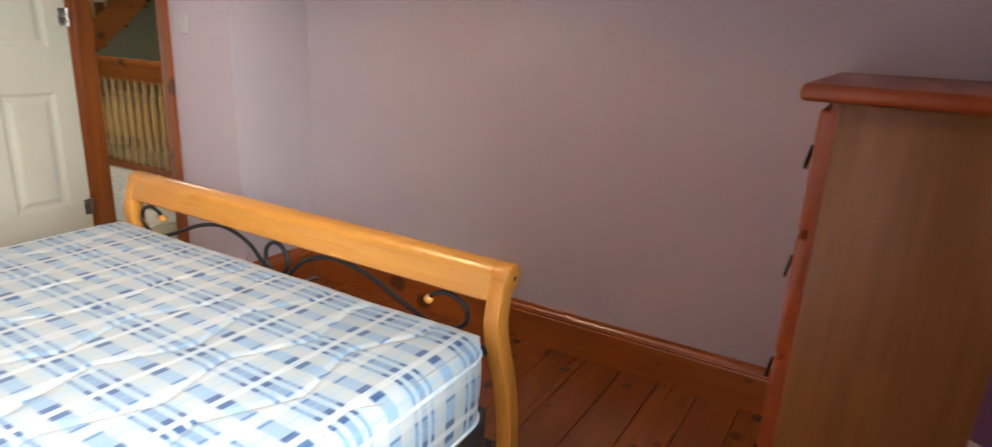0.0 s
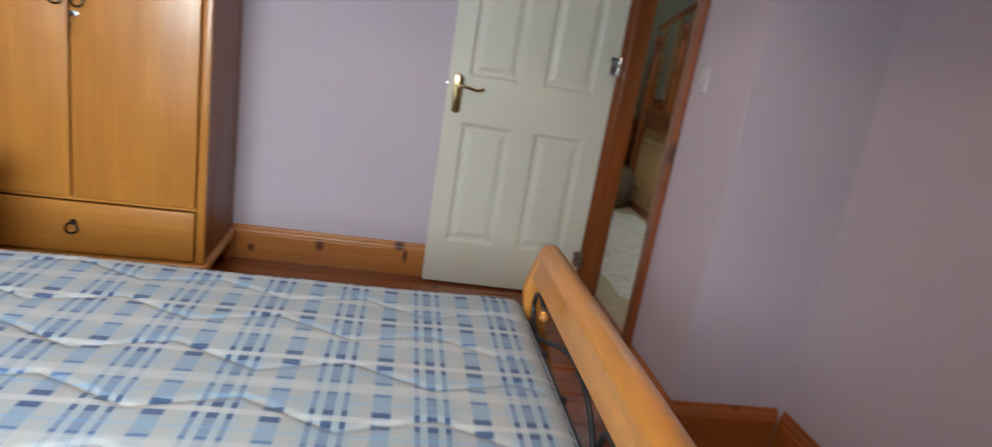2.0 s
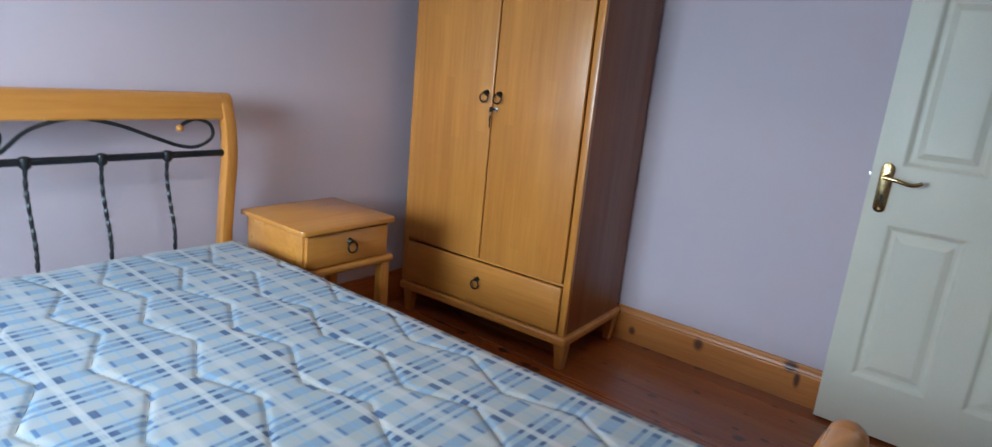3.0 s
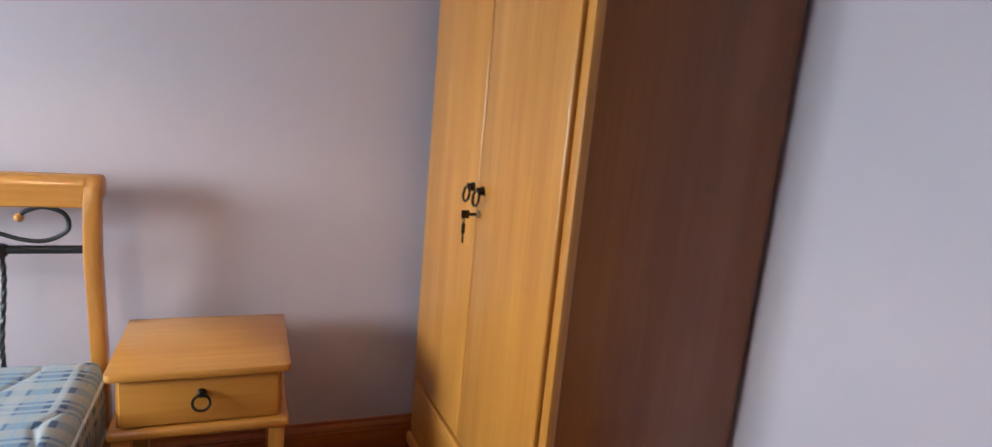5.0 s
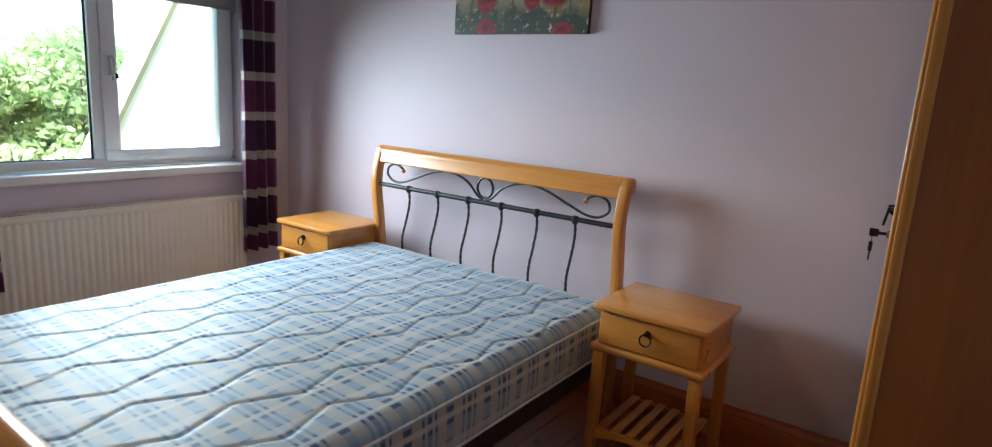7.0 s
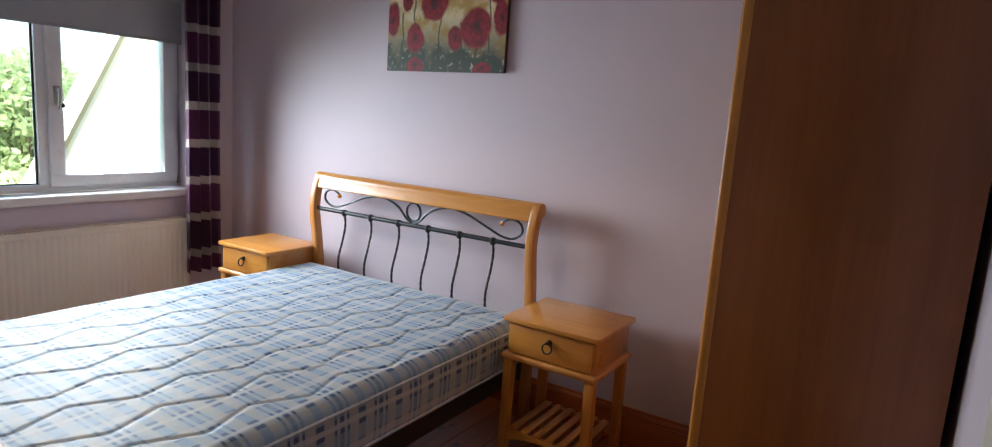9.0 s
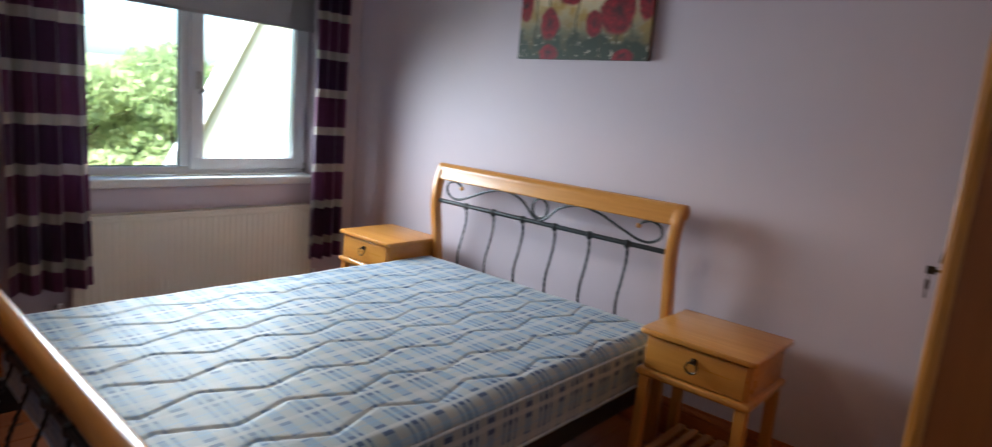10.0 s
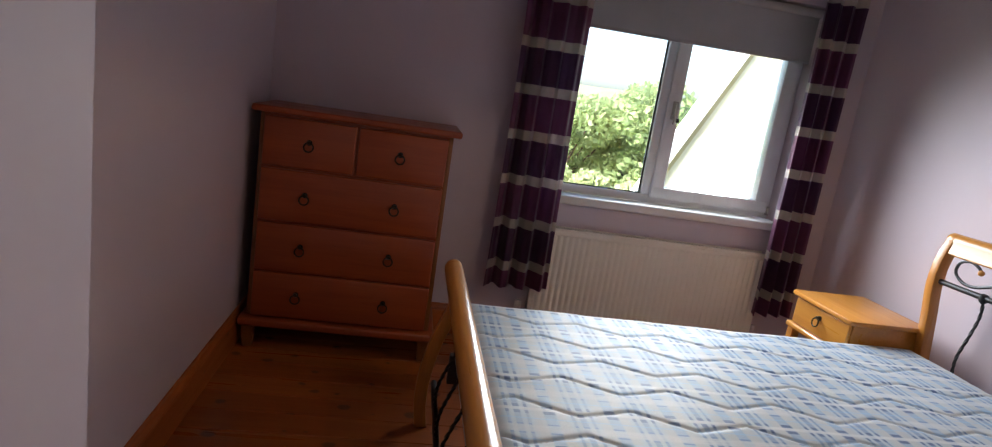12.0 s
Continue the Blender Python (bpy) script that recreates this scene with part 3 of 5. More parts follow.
for z in (1.022, 0.868):
    tube(bm, [(PLATE_X, LEAF_T + 0.006, z), (PLATE_X, LEAF_T + 0.010, z)], 0.0055, 10)
handle = part("handle", bm, BRASS, door, "brass lever handle on a long rounded plate")
bm = B()
tube(bm, [(LEAF_W - 0.051, LEAF_T + d, 0.985) for d in (0.004, 0.02, 0.04, 0.052)], [0.013, 0.011, 0.010, 0.010], 12)
tube(bm, smooth_line([(LEAF_W - 0.046, LEAF_T + 0.05, 0.986), (LEAF_W - 0.09, LEAF_T + 0.053, 0.982), (LEAF_W - 0.13, LEAF_T + 0.051, 0.974), (LEAF_W - 0.155, LEAF_T + 0.048, 0.978), (LEAF_W - 0.168, LEAF_T + 0.046, 0.986)]), 0.0075, 10)
part("lever", bm, BRASS, handle)
part("keyhole", box(B(), LEAF_W - 0.055, LEAF_W - 0.047, LEAF_T + 0.007, LEAF_T + 0.009, 0.895, 0.92), BLACK_RUBBER, handle)
part("latch", box(B(), LEAF_W - 0.0005, LEAF_W + 0.009, 0.012, 0.024, 0.975, 0.995, 0.002), STEEL, door, "steel latch tongue")
for z in (0.2, 1.18, 1.76):
    hinge = part("hinge", tube(B(), [(-0.006, LEAF_T + 0.004, z - 0.045), (-0.006, LEAF_T + 0.004, z + 0.045)], 0.0065, 10), STEEL, door, "steel butt hinge")
    part("plate", box(B(), -0.002, 0.034, LEAF_T - 0.0005, LEAF_T + 0.0012, z - 0.042, z + 0.042), STEEL, hinge)

# ---- light switch ----
sw = thing("light_switch", "white plastic light switch plate on the lilac wall", "light switch", pose(2.612, DOOR_Y, 1.15))
part("plate", box(B(), -0.043, 0.043, 0.0, 0.009, 0, 0.086, 0.003), SWITCH, sw)
part("rocker", box(B(), -0.008, 0.008, 0.008, 0.013, 0.031, 0.055, 0.002), SWITCH, sw)

# ---- window ----
win = thing("window_1", "white plastic double window, one sash hinged", "window", pose(-0.49, 0, 0))
win["kind"] = "structure"


def frame_bar(y0, y1, z0, z1, x0, x1, bevel=0.006):
    return box(B(), x0, x1, y0, y1, z0, z1, bevel)


MID_L, MID_R = -1.115, -1.055
GY0, GY1, GZ0, GZ1 = WIN_Y0 + 0.005, WIN_Y1 - 0.003, WIN_Z0 + 0.028, WIN_Z1 - 0.005
part("frame", frame_bar(GY0, GY1, GZ0, GZ0 + 0.045, -0.03, 0.032), UPVC, win)
part("frame", frame_bar(GY0, GY1, GZ1 - 0.05, GZ1, -0.03, 0.032), UPVC, win)
part("frame", frame_bar(GY0, GY0 + 0.055, GZ0 + 0.045, GZ1 - 0.05, -0.03, 0.032), UPVC, win)
part("frame", frame_bar(GY1 - 0.03, GY1, GZ0 + 0.045, GZ1 - 0.05, -0.03, 0.032), UPVC, win)
part("mullion", frame_bar(MID_L, MID_R, GZ0 + 0.045, GZ1 - 0.05, -0.03, 0.032), UPVC, win)
sash = part("sash", frame_bar(MID_R - 0.012, GY1 - 0.02, GZ0 + 0.03, GZ0 + 0.098, -0.02, 0.052, 0.009), UPVC, win, "hinged white sash")
part("rail", frame_bar(MID_R - 0.012, GY1 - 0.02, GZ1 - 0.10, GZ1 - 0.035, -0.02, 0.052, 0.009), UPVC, sash)
part("stile", frame_bar(MID_R - 0.012, MID_R + 0.065, GZ0 + 0.092, GZ1 - 0.095, -0.02, 0.051, 0.009), UPVC, sash)
part("stile", frame_bar(GY1 - 0.105, GY1 - 0.02, GZ0 + 0.092, GZ1 - 0.095, -0.02, 0.051, 0.009), UPVC, sash)
part("gasket", frame_bar(GY0 + 0.05, MID_L + 0.004, GZ0 + 0.040, GZ0 + 0.05, -0.006, 0.012, 0.001), BLACK_RUBBER, win, "dark rubber glazing gasket")
part("gasket", frame_bar(MID_L - 0.006, MID_L + 0.004, GZ0 + 0.045, GZ1 - 0.05, -0.006, 0.012, 0.001), BLACK_RUBBER, win, "dark rubber glazing gasket")
pane = part("pane", frame_bar(GY0 + 0.05, MID_L + 0.002, GZ0 + 0.045, GZ1 - 0.05, -0.004, 0.002, 0), GLASS, win, round_edges=False)
pane.visible_shadow = False
pane = part("pane", frame_bar(MID_R + 0.06, GY1 - 0.1, GZ0 + 0.09, GZ1 - 0.09, 0.008, 0.014, 0), GLASS, sash, round_edges=False)
pane.visible_shadow = False
grip = part("handle", box(B(), 0.051, 0.062, MID_R + 0.016, MID_R + 0.044, 1.35, 1.45, 0.004), STEEL, sash, "satin steel window handle")
bm = B()
tube(bm, [(0.06, MID_R + 0.03, 1.43), (0.085, MID_R + 0.03, 1.43)], 0.009, 10)
tube(bm, smooth_line([(0.084, MID_R + 0.03, 1.44), (0.088, MID_R + 0.03, 1.40), (0.086, MID_R + 0.03, 1.36), (0.08, MID_R + 0.03, 1.325)]), [0.009] * 10 + [0.007] * 9, 10)
part("lever", bm, STEEL, win, "satin steel window lever")
part("keeper", box(B(), 0.05, 0.066, MID_R + 0.05, MID_R + 0.066, 1.335, 1.36, 0.002), BLACK_RUBBER, win, "small dark catch")
part("hinge_cap", box(B(), 0.032, 0.056, GY1 - 0.022, GY1 - 0.006, GZ0 + 0.02, GZ0 + 0.07, 0.003), STEEL, win)
structure("window_sill", box(B(), -0.47, -0.318, WIN_Y0 - 0.02, WIN_Y1 + 0.0, WIN_Z0 - 0.022, WIN_Z0 + 0.028, 0.012, 3), SILL_WHITE, "white gloss painted window board", "window sill", True)

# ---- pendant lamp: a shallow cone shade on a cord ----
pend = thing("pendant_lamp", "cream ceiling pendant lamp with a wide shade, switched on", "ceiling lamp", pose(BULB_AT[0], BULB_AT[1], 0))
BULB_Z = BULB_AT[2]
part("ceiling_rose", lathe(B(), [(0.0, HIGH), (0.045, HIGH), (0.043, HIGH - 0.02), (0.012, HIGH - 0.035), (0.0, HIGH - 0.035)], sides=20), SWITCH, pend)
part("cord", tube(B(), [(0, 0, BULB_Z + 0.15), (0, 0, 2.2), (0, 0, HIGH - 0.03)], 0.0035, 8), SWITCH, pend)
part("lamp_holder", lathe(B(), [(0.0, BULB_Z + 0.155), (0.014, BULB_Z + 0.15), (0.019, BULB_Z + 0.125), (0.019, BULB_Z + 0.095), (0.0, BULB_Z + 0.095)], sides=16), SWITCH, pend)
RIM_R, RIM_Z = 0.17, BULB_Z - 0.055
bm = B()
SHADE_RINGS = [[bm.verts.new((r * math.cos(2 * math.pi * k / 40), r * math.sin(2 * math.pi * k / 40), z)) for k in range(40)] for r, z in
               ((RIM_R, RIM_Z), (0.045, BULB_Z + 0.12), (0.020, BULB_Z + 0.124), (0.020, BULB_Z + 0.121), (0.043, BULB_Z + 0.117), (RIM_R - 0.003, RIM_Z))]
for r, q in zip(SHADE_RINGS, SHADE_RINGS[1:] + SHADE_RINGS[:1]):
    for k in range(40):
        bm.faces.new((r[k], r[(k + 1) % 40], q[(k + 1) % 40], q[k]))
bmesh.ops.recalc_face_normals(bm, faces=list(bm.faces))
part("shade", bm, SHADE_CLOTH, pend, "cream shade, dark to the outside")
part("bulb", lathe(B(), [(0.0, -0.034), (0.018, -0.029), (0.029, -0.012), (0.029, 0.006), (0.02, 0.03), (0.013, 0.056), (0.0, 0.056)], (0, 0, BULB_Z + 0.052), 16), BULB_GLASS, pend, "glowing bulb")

# ---- roller blind ----
blind = thing("roller_blind", "grey cloth roller blind drawn a little down", "blind", pose(-0.40, 0, 0))
bm = B()
box(bm, -0.0012, 0.0012, WIN_Y0 + 0.03, WIN_Y1 - 0.01, 1.775, 2.01)
part("cloth", bm, BLIND, blind)
part("bottom_bar", box(B(), -0.004, 0.004, WIN_Y0 + 0.03, WIN_Y1 - 0.01, 1.758, 1.776, 0.003), BLIND, blind)
part("roller", tube(B(), [(0, WIN_Y0 + 0.005, 2.03), (0, WIN_Y1 - 0.003, 2.03)], 0.024, 16), BLIND, blind)


# ---- curtains ----
def curtain(y0, y1, folds, depth, seed):
    rnd = random.Random(seed)
    phases = [rnd.uniform(0, 6.28) for _ in range(3)]
    bm = B()
    nu, nz, low, high = 90, 40, 0.345, 2.26
    rows = []
    for k in range(nz + 1):
        t = k / nz
        z = t * (high - low)
        row = []
        for i in range(nu + 1):
            s = i / nu
            amp = depth * (0.55 + 0.45 * (1 - t) + 0.12 * math.sin(5 * s + 3 * t))
            x = amp * math.sin(folds * 2 * math.pi * s + phases[0] + 0.5 * math.sin(2.2 * t + phases[1]))
            x += 0.3 * amp * math.sin(folds * 4.4 * math.pi * s + phases[2] + 1.2 * t)
            squeeze = 1 - 0.06 * math.sin(math.pi * t)
            y = (y0 + y1) / 2 + (s - 0.5) * (y1 - y0) * squeeze
            row.append(bm.verts.new((x, y, z)))
        rows.append(row)
    for r, q in zip(rows, rows[1:]):
        for i in range(nu):
            bm.faces.new((r[i], r[i + 1], q[i + 1], q[i]))
    bmesh.ops.solidify(bm, geom=list(bm.faces), thickness=0.0025)
    return bm


for y0, y1, folds, seed in ((-1.972, -1.615, 3.6, 3), (-0.425, -0.185, 3.0, 8)):
    c = thing("curtain", "purple satin curtain with cream bands hanging beside the window", "curtain", pose(-0.235, 0, 0.345), "window curtains")
    part("cloth", curtain(y0, y1, folds, 0.038, seed), CURTAIN, c)
    part("heading", box(B(), -0.03, 0.03, y0 + 0.01, y1 - 0.01, 1.905, 1.925, 0.004), CURTAIN, c)
pole = thing("curtain_pole", "slim dark pole above the window", "curtain pole", pose(-0.235, 0, 2.285))
part("pole", tube(B(), [(0, -2.05, 0), (0, -0.04, 0)], 0.014, 12), IRON, pole)
for y in (-1.99, -0.09):
    part("bracket", box(B(), -0.125, 0.0, y - 0.008, y + 0.008, -0.008, 0.008, 0.002), IRON, pole)

# ---- radiator ----
rad = thing("radiator", "cream enamelled panel radiator under the window", "radiator", pose(0, 0, 0))
RY0, RY1, RZ0, RZ1 = -1.70, -0.37, 0.15, 0.69
bm = B()
n = 38
pitch = (RY1 - RY0 - 0.04) / n
prof = [(-0.30, RY0), (-0.272, RY0), (-0.270, RY0 + 0.02)]
for i in range(n):
    y = RY0 + 0.02 + i * pitch
    prof += [(-0.270, y + pitch * 0.15), (-0.2755, y + pitch * 0.35), (-0.2755, y + pitch * 0.55), (-0.270, y + pitch * 0.75)]
prof += [(-0.270, RY1 - 0.02), (-0.272, RY1), (-0.30, RY1)]
prism(bm, prof, "z", RZ0 + 0.035, RZ1 - 0.04)
box(bm, -0.296, -0.268, RY0 - 0.001, RY1 + 0.001, RZ1 - 0.042, RZ1 - 0.012, 0.008)
box(bm, -0.296, -0.268, RY0 - 0.001, RY1 + 0.001, RZ0, RZ0 + 0.037, 0.008)
part("panel", bm, RADIATOR, rad)
bm = B()
for i in range(60):
    y = RY0 + 0.02 + i * (RY1 - RY0 - 0.04) / 60
    box(bm, -0.338, -0.276, y, y + 0.012, RZ1 - 0.012, RZ1 - 0.004)
box(bm, -0.344, -0.336, RY0, RY1, RZ1 - 0.03, RZ1, 0.002)
box(bm, -0.278, -0.268, RY0, RY1, RZ1 - 0.014, RZ1, 0.002)
part("grille", bm, RADIATOR, rad)
for y in (RY0 - 0.05, RY1 + 0.03):
    valve = part("valve", lathe(B(), [(0.012, 0), (0.014, 0.03), (0.02, 0.035), (0.02, 0.085), (0.014, 0.1), (0.0, 0.1)], (-0.30, y, 0.155)), SWITCH, rad, "white radiator valve")
    part("pipe", tube(B(), [(-0.30, y, 0.0), (-0.30, y, 0.17)], 0.0075, 10), STEEL, valve)
part("back_panel", box(B(), -0.345, -0.336, RY0 + 0.01, RY1 - 0.01, RZ0 + 0.02, RZ1 - 0.03, 0.003), RADIATOR, rad)


# ---- ring pulls ----
def pull_mesh(r=0.021, tilt=radians(14)):
    """A small backplate with a ring hanging from its loop, facing +x."""
    bm = B()
    tube(bm, [(0, 0, 0), (0.006, 0, 0), (0.014, 0, 0)], [0.013, 0.012, 0.006], 14)
    box(bm, 0.006, 0.02, -0.006, 0.006, -0.004, 0.009, 0.002)
    ring = []
    for i in range(20):
        a = 2 * math.pi * i / 20
        down = -r * 0.95 + r * math.cos(a)
        ring.append((0.017 - down * math.sin(tilt) * 0.6, r * math.sin(a), down * math.cos(tilt)))
    tube(bm, ring, 0.0036, 8, closed=True)
    return meshed("ring_pull", bm, DARK_BRASS, True)


PULL = pull_mesh()


def ring_pull(parent, m):
    return part("handle", PULL, None, parent, "dark metal ring pull", at=m)


# ---- wardrobe: local x runs back from the front, local y along the width towards the headboard wall ----
WD_W, WD_D, WD_H = 0.95, 0.525, 1.96
ward = thing("wardrobe", "honey-coloured wooden wardrobe with two doors and a drawer", "wardrobe", pose(3.113, -1.05, 0, 0, 0, 2.4))
part("side_panel", box(B(), 0.004, WD_D, 0.0, 0.022, 0.16, 1.90, 0.002), VENEER, ward, "reddish veneered side panel")
part("side_panel", box(B(), 0.004, WD_D, WD_W - 0.022, WD_W, 0.16, 1.90, 0.002), VENEER, ward, "reddish veneered side panel")
part("front_post", box(B(), -0.012, 0.012, -0.004, 0.03, 0.16, 1.90, 0.005), HONEY_Z, ward)
part("front_post", box(B(), -0.012, 0.012, WD_W - 0.03, WD_W + 0.004, 0.16, 1.90, 0.005), HONEY_Z, ward)
part("back", box(B(), WD_D - 0.012, WD_D - 0.002, 0.022, WD_W - 0.022, 0.16, 1.90), VENEER, ward)
part("bottom", box(B(), 0.03, WD_D - 0.012, 0.022, WD_W - 0.022, 0.16, 0.178), VENEER, ward)
part("rail", box(B(), 0.0, 0.02, 0.03, WD_W - 0.03, 0.375, 0.39), HONEY_Y, ward)
part("plinth", box(B(), -0.03, WD_D, -0.02, WD_W + 0.0, 0.118, 0.16, 0.012, 3), HONEY_Y, ward)
part("cornice", prism(B(), [(-0.03, 1.90), (-0.045, 1.945), (-0.05, 1.96), (WD_D, 1.96), (WD_D, 1.90)], "y", -0.03, WD_W, 0.004), HONEY_Y, ward)
door_l = part("door", box(B(), -0.022, 0.0, 0.034, WD_W / 2 - 0.003, 0.392, 1.892, 0.006, 3), HONEY_Z, ward)
door_r = part("door", box(B(), -0.022, 0.0, WD_W / 2 + 0.003, WD_W - 0.034, 0.392, 1.892, 0.006, 3), HONEY_Z, ward)
drawer = part("drawer", box(B(), -0.022, 0.0, 0.034, WD_W - 0.034, 0.168, 0.372, 0.006, 3), HONEY_Y, ward)
ring_pull(drawer, pose(-0.022, WD_W / 2 - 0.005, 0.292, 0, 0, 180))
ring_pull(door_l, pose(-0.022, WD_W / 2 - 0.035, 1.135, 0, 0, 180))
ring_pull(door_r, pose(-0.022, WD_W / 2 + 0.035, 1.135, 0, 0, 180))
for y, z, owner in ((WD_W / 2 - 0.024, 1.07, door_l),):
    lock = part("lock", tube(B(), [(-0.021, y, z), (-0.032, y, z), (-0.033, y, z)], [0.011, 0.011, 0.007], 14), STEEL, ward, "small steel lock")
    bm = B()
    box(bm, -0.055, -0.03, y - 0.0015, y + 0.0015, z - 0.004, z + 0.004)
    box(bm, -0.074, -0.052, y - 0.002, y + 0.002, z - 0.011, z + 0.011, 0.001)
    key = part("key", bm, DARK_BRASS, lock, "dark metal key in the lock")
    bm = B()
    tube(bm, [(-0.066, y + 0.006 * math.sin(a), z - 0.018 + 0.009 * math.cos(a)) for a in [2 * math.pi * i / 14 for i in range(14)]], 0.0012, 6, closed=True)
    box(bm, -0.071, -0.061, y - 0.002, y + 0.002, z - 0.052, z - 0.026, 0.001)
    box(bm, -0.068, -0.064, y - 0.0015, y + 0.0015, z - 0.078, z - 0.05)
    part("spare_key", bm, DARK_BRASS, lock, "second key hanging from the first")


def tapered_foot(x, y, h, a=0.028, b=0.018):
    bm = B()
    lo = [bm.verts.new((x + dx * b, y + dy * b, 0)) for dx, dy in ((-1, -1), (1, -1), (1, 1), (-1, 1))]
    hi = [bm.verts.new((x + dx * a, y + dy * a, h)) for dx, dy in ((-1, -1), (1, -1), (1, 1), (-1, 1))]
    bm.faces.new(list(reversed(lo)))
    bm.faces.new(hi)
    for k in range(4):
        bm.faces.new((lo[k], lo[(k + 1) % 4], hi[(k + 1) % 4], hi[k]))
    bmesh.ops.bevel(bm, geom=list(bm.edges), offset=0.004, segments=2, affect="EDGES")
    return bm


for x in (0.015, WD_D - 0.04):
    for y in (0.015, WD_W - 0.04):
        part("foot", tapered_foot(x, y, 0.12), HONEY_Z, ward)


# ---- bedside tables: local origin at the middle of the back, front towards -y ----
NS_W, NS_D, NS_H = 0.44, 0.39, 0.635
ns = thing("bedside_table", "honey-coloured bedside table with one drawer and a slatted shelf", "bedside table", pose(2.39, -0.118, 0), "pair of bedside tables")
top_outline = []
for cx, cy, a0 in ((NS_W / 2 - 0.02, -NS_D - 0.005 + 0.02, -90), (NS_W / 2 - 0.004, -0.004, 0), (-NS_W / 2 + 0.004, -0.004, 90), (-NS_W / 2 + 0.02, -NS_D - 0.005 + 0.02, 180)):
    r = 0.02 if cy < -0.1 else 0.004
    top_outline += [(cx + r * math.cos(radians(a0 + s)), cy + r * math.sin(radians(a0 + s))) for s in (0, 30, 60, 90)]
part("top", prism(B(), top_outline, "z", NS_H - 0.022, NS_H, 0.006), HONEY_X, ns)
case = part("case", box(B(), -NS_W / 2 + 0.022, NS_W / 2 - 0.022, -NS_D + 0.028, -0.012, 0.478, NS_H - 0.0225, 0.002), HONEY_X, ns)
nd = part("drawer", box(B(), -NS_W / 2 + 0.03, NS_W / 2 - 0.03, -NS_D + 0.012, -NS_D + 0.028, 0.482, NS_H - 0.028, 0.005, 3), HONEY_X, ns)
ring_pull(nd, pose(0.0, -NS_D + 0.012, 0.565, 0, 0, -90))
part("moulding", box(B(), -NS_W / 2 + 0.002, NS_W / 2 - 0.002, -NS_D - 0.002, -0.004, 0.45, 0.478, 0.011, 3), HONEY_X, ns)
for sx in (-1, 1):
    for y in (-NS_D + 0.03, -0.035):
        x = sx * (NS_W / 2 - 0.035)
        bm = B()
        prism(bm, [(x - 0.021, 0.45), (x + 0.021, 0.45), (x + 0.018 + sx * 0.006, 0.0), (x - 0.018 + sx * 0.006, 0.0)], "y", y - 0.02, y + 0.02, 0.003)
        part("leg", bm, HONEY_Z, ns)
bow = [(-NS_W / 2 + 0.05 + (NS_W - 0.1) * i / 10, 0.088 + 0.03 * math.sin(math.pi * i / 10)) for i in range(11)] + [(NS_W / 2 - 0.05, 0.14), (-NS_W / 2 + 0.05, 0.14)]
for y in (-NS_D + 0.025, -0.04):
    part("shelf_rail", prism(B(), bow, "y", y - 0.008, y + 0.008, 0.002), HONEY_X, ns)
for i in range(6):
    x = -NS_W / 2 + 0.075 + i * (NS_W - 0.15) / 5
    part("slat", box(B(), x - 0.016, x + 0.016, -NS_D + 0.018, -0.032, 0.14, 0.15, 0.003), HONEY_Y, ns)
copy_thing(ns, pose(0.425, -0.105, 0, 0, 0, 1))

# ---- chest of drawers: fronts towards +x ----
ch = thing("chest_of_drawers", "brown wooden chest of five drawers in the corner", "chest of drawers", pose(0, 0, 0))
CX, CY0, CY1 = 0.045, -3.108, -2.245
part("top", box(B(), -0.335, CX + 0.062, CY0 - 0.03, CY1 + 0.035, 1.122, 1.152, 0.011, 3), CHEST_Y, ch)
part("side_panel", box(B(), -0.33, CX, CY1 - 0.02, CY1, 0.16, 1.1215, 0.002), CHEST_Z, ch)
part("side_panel", box(B(), -0.33, CX, CY0, CY0 + 0.02, 0.16, 1.1215, 0.002), CHEST_Z, ch)
part("back", box(B(), -0.33, -0.322, CY0 + 0.02, CY1 - 0.02, 0.16, 1.1215), CHEST_Z, ch)
part("plinth", box(B(), -0.335, CX + 0.055, CY0 - 0.03, CY1 + 0.03, 0.118, 0.158, 0.013, 3), CHEST_Y, ch)
part("inner_frame", box(B(), -0.31, CX + 0.012, CY0 + 0.02, CY1 - 0.02, 0.16, 1.1205), CHEST_Y, ch)
MIDY = (CY0 + CY1) / 2
rows = [(CY0 + 0.022, MIDY - 0.006, 0.886, 1.108), (MIDY + 0.006, CY1 - 0.022, 0.886, 1.108), (CY0 + 0.022, CY1 - 0.022, 0.636, 0.874), (CY0 + 0.022, CY1 - 0.022, 0.396, 0.624), (CY0 + 0.022, CY1 - 0.022, 0.168, 0.386)]
for y0, y1, z0, z1 in rows:
    d = part("drawer", box(B(), CX - 0.006, CX + 0.03, y0, y1, z0, z1, 0.007, 3), CHEST_Y, ch)
    for y in ([-2.478, -2.885] if y1 - y0 > 0.6 else [-2.478 if y0 > MIDY else -2.885]):
        ring_pull(d, pose(CX + 0.03, y, (z0 + z1) / 2 + 0.012))
for x in (-0.30, CX - 0.008):
    for y in (CY0 + 0.012, CY1 - 0.016):
        part("foot", tapered_foot(x, y, 0.12, 0.03, 0.021), CHEST_Z, ch)

# ---- the bed ----
BX0, BX1, MID = 0.615, 2.135, 1.385
bed = thing("bed", "honey wood sleigh bed with black iron scrollwork", "bed")


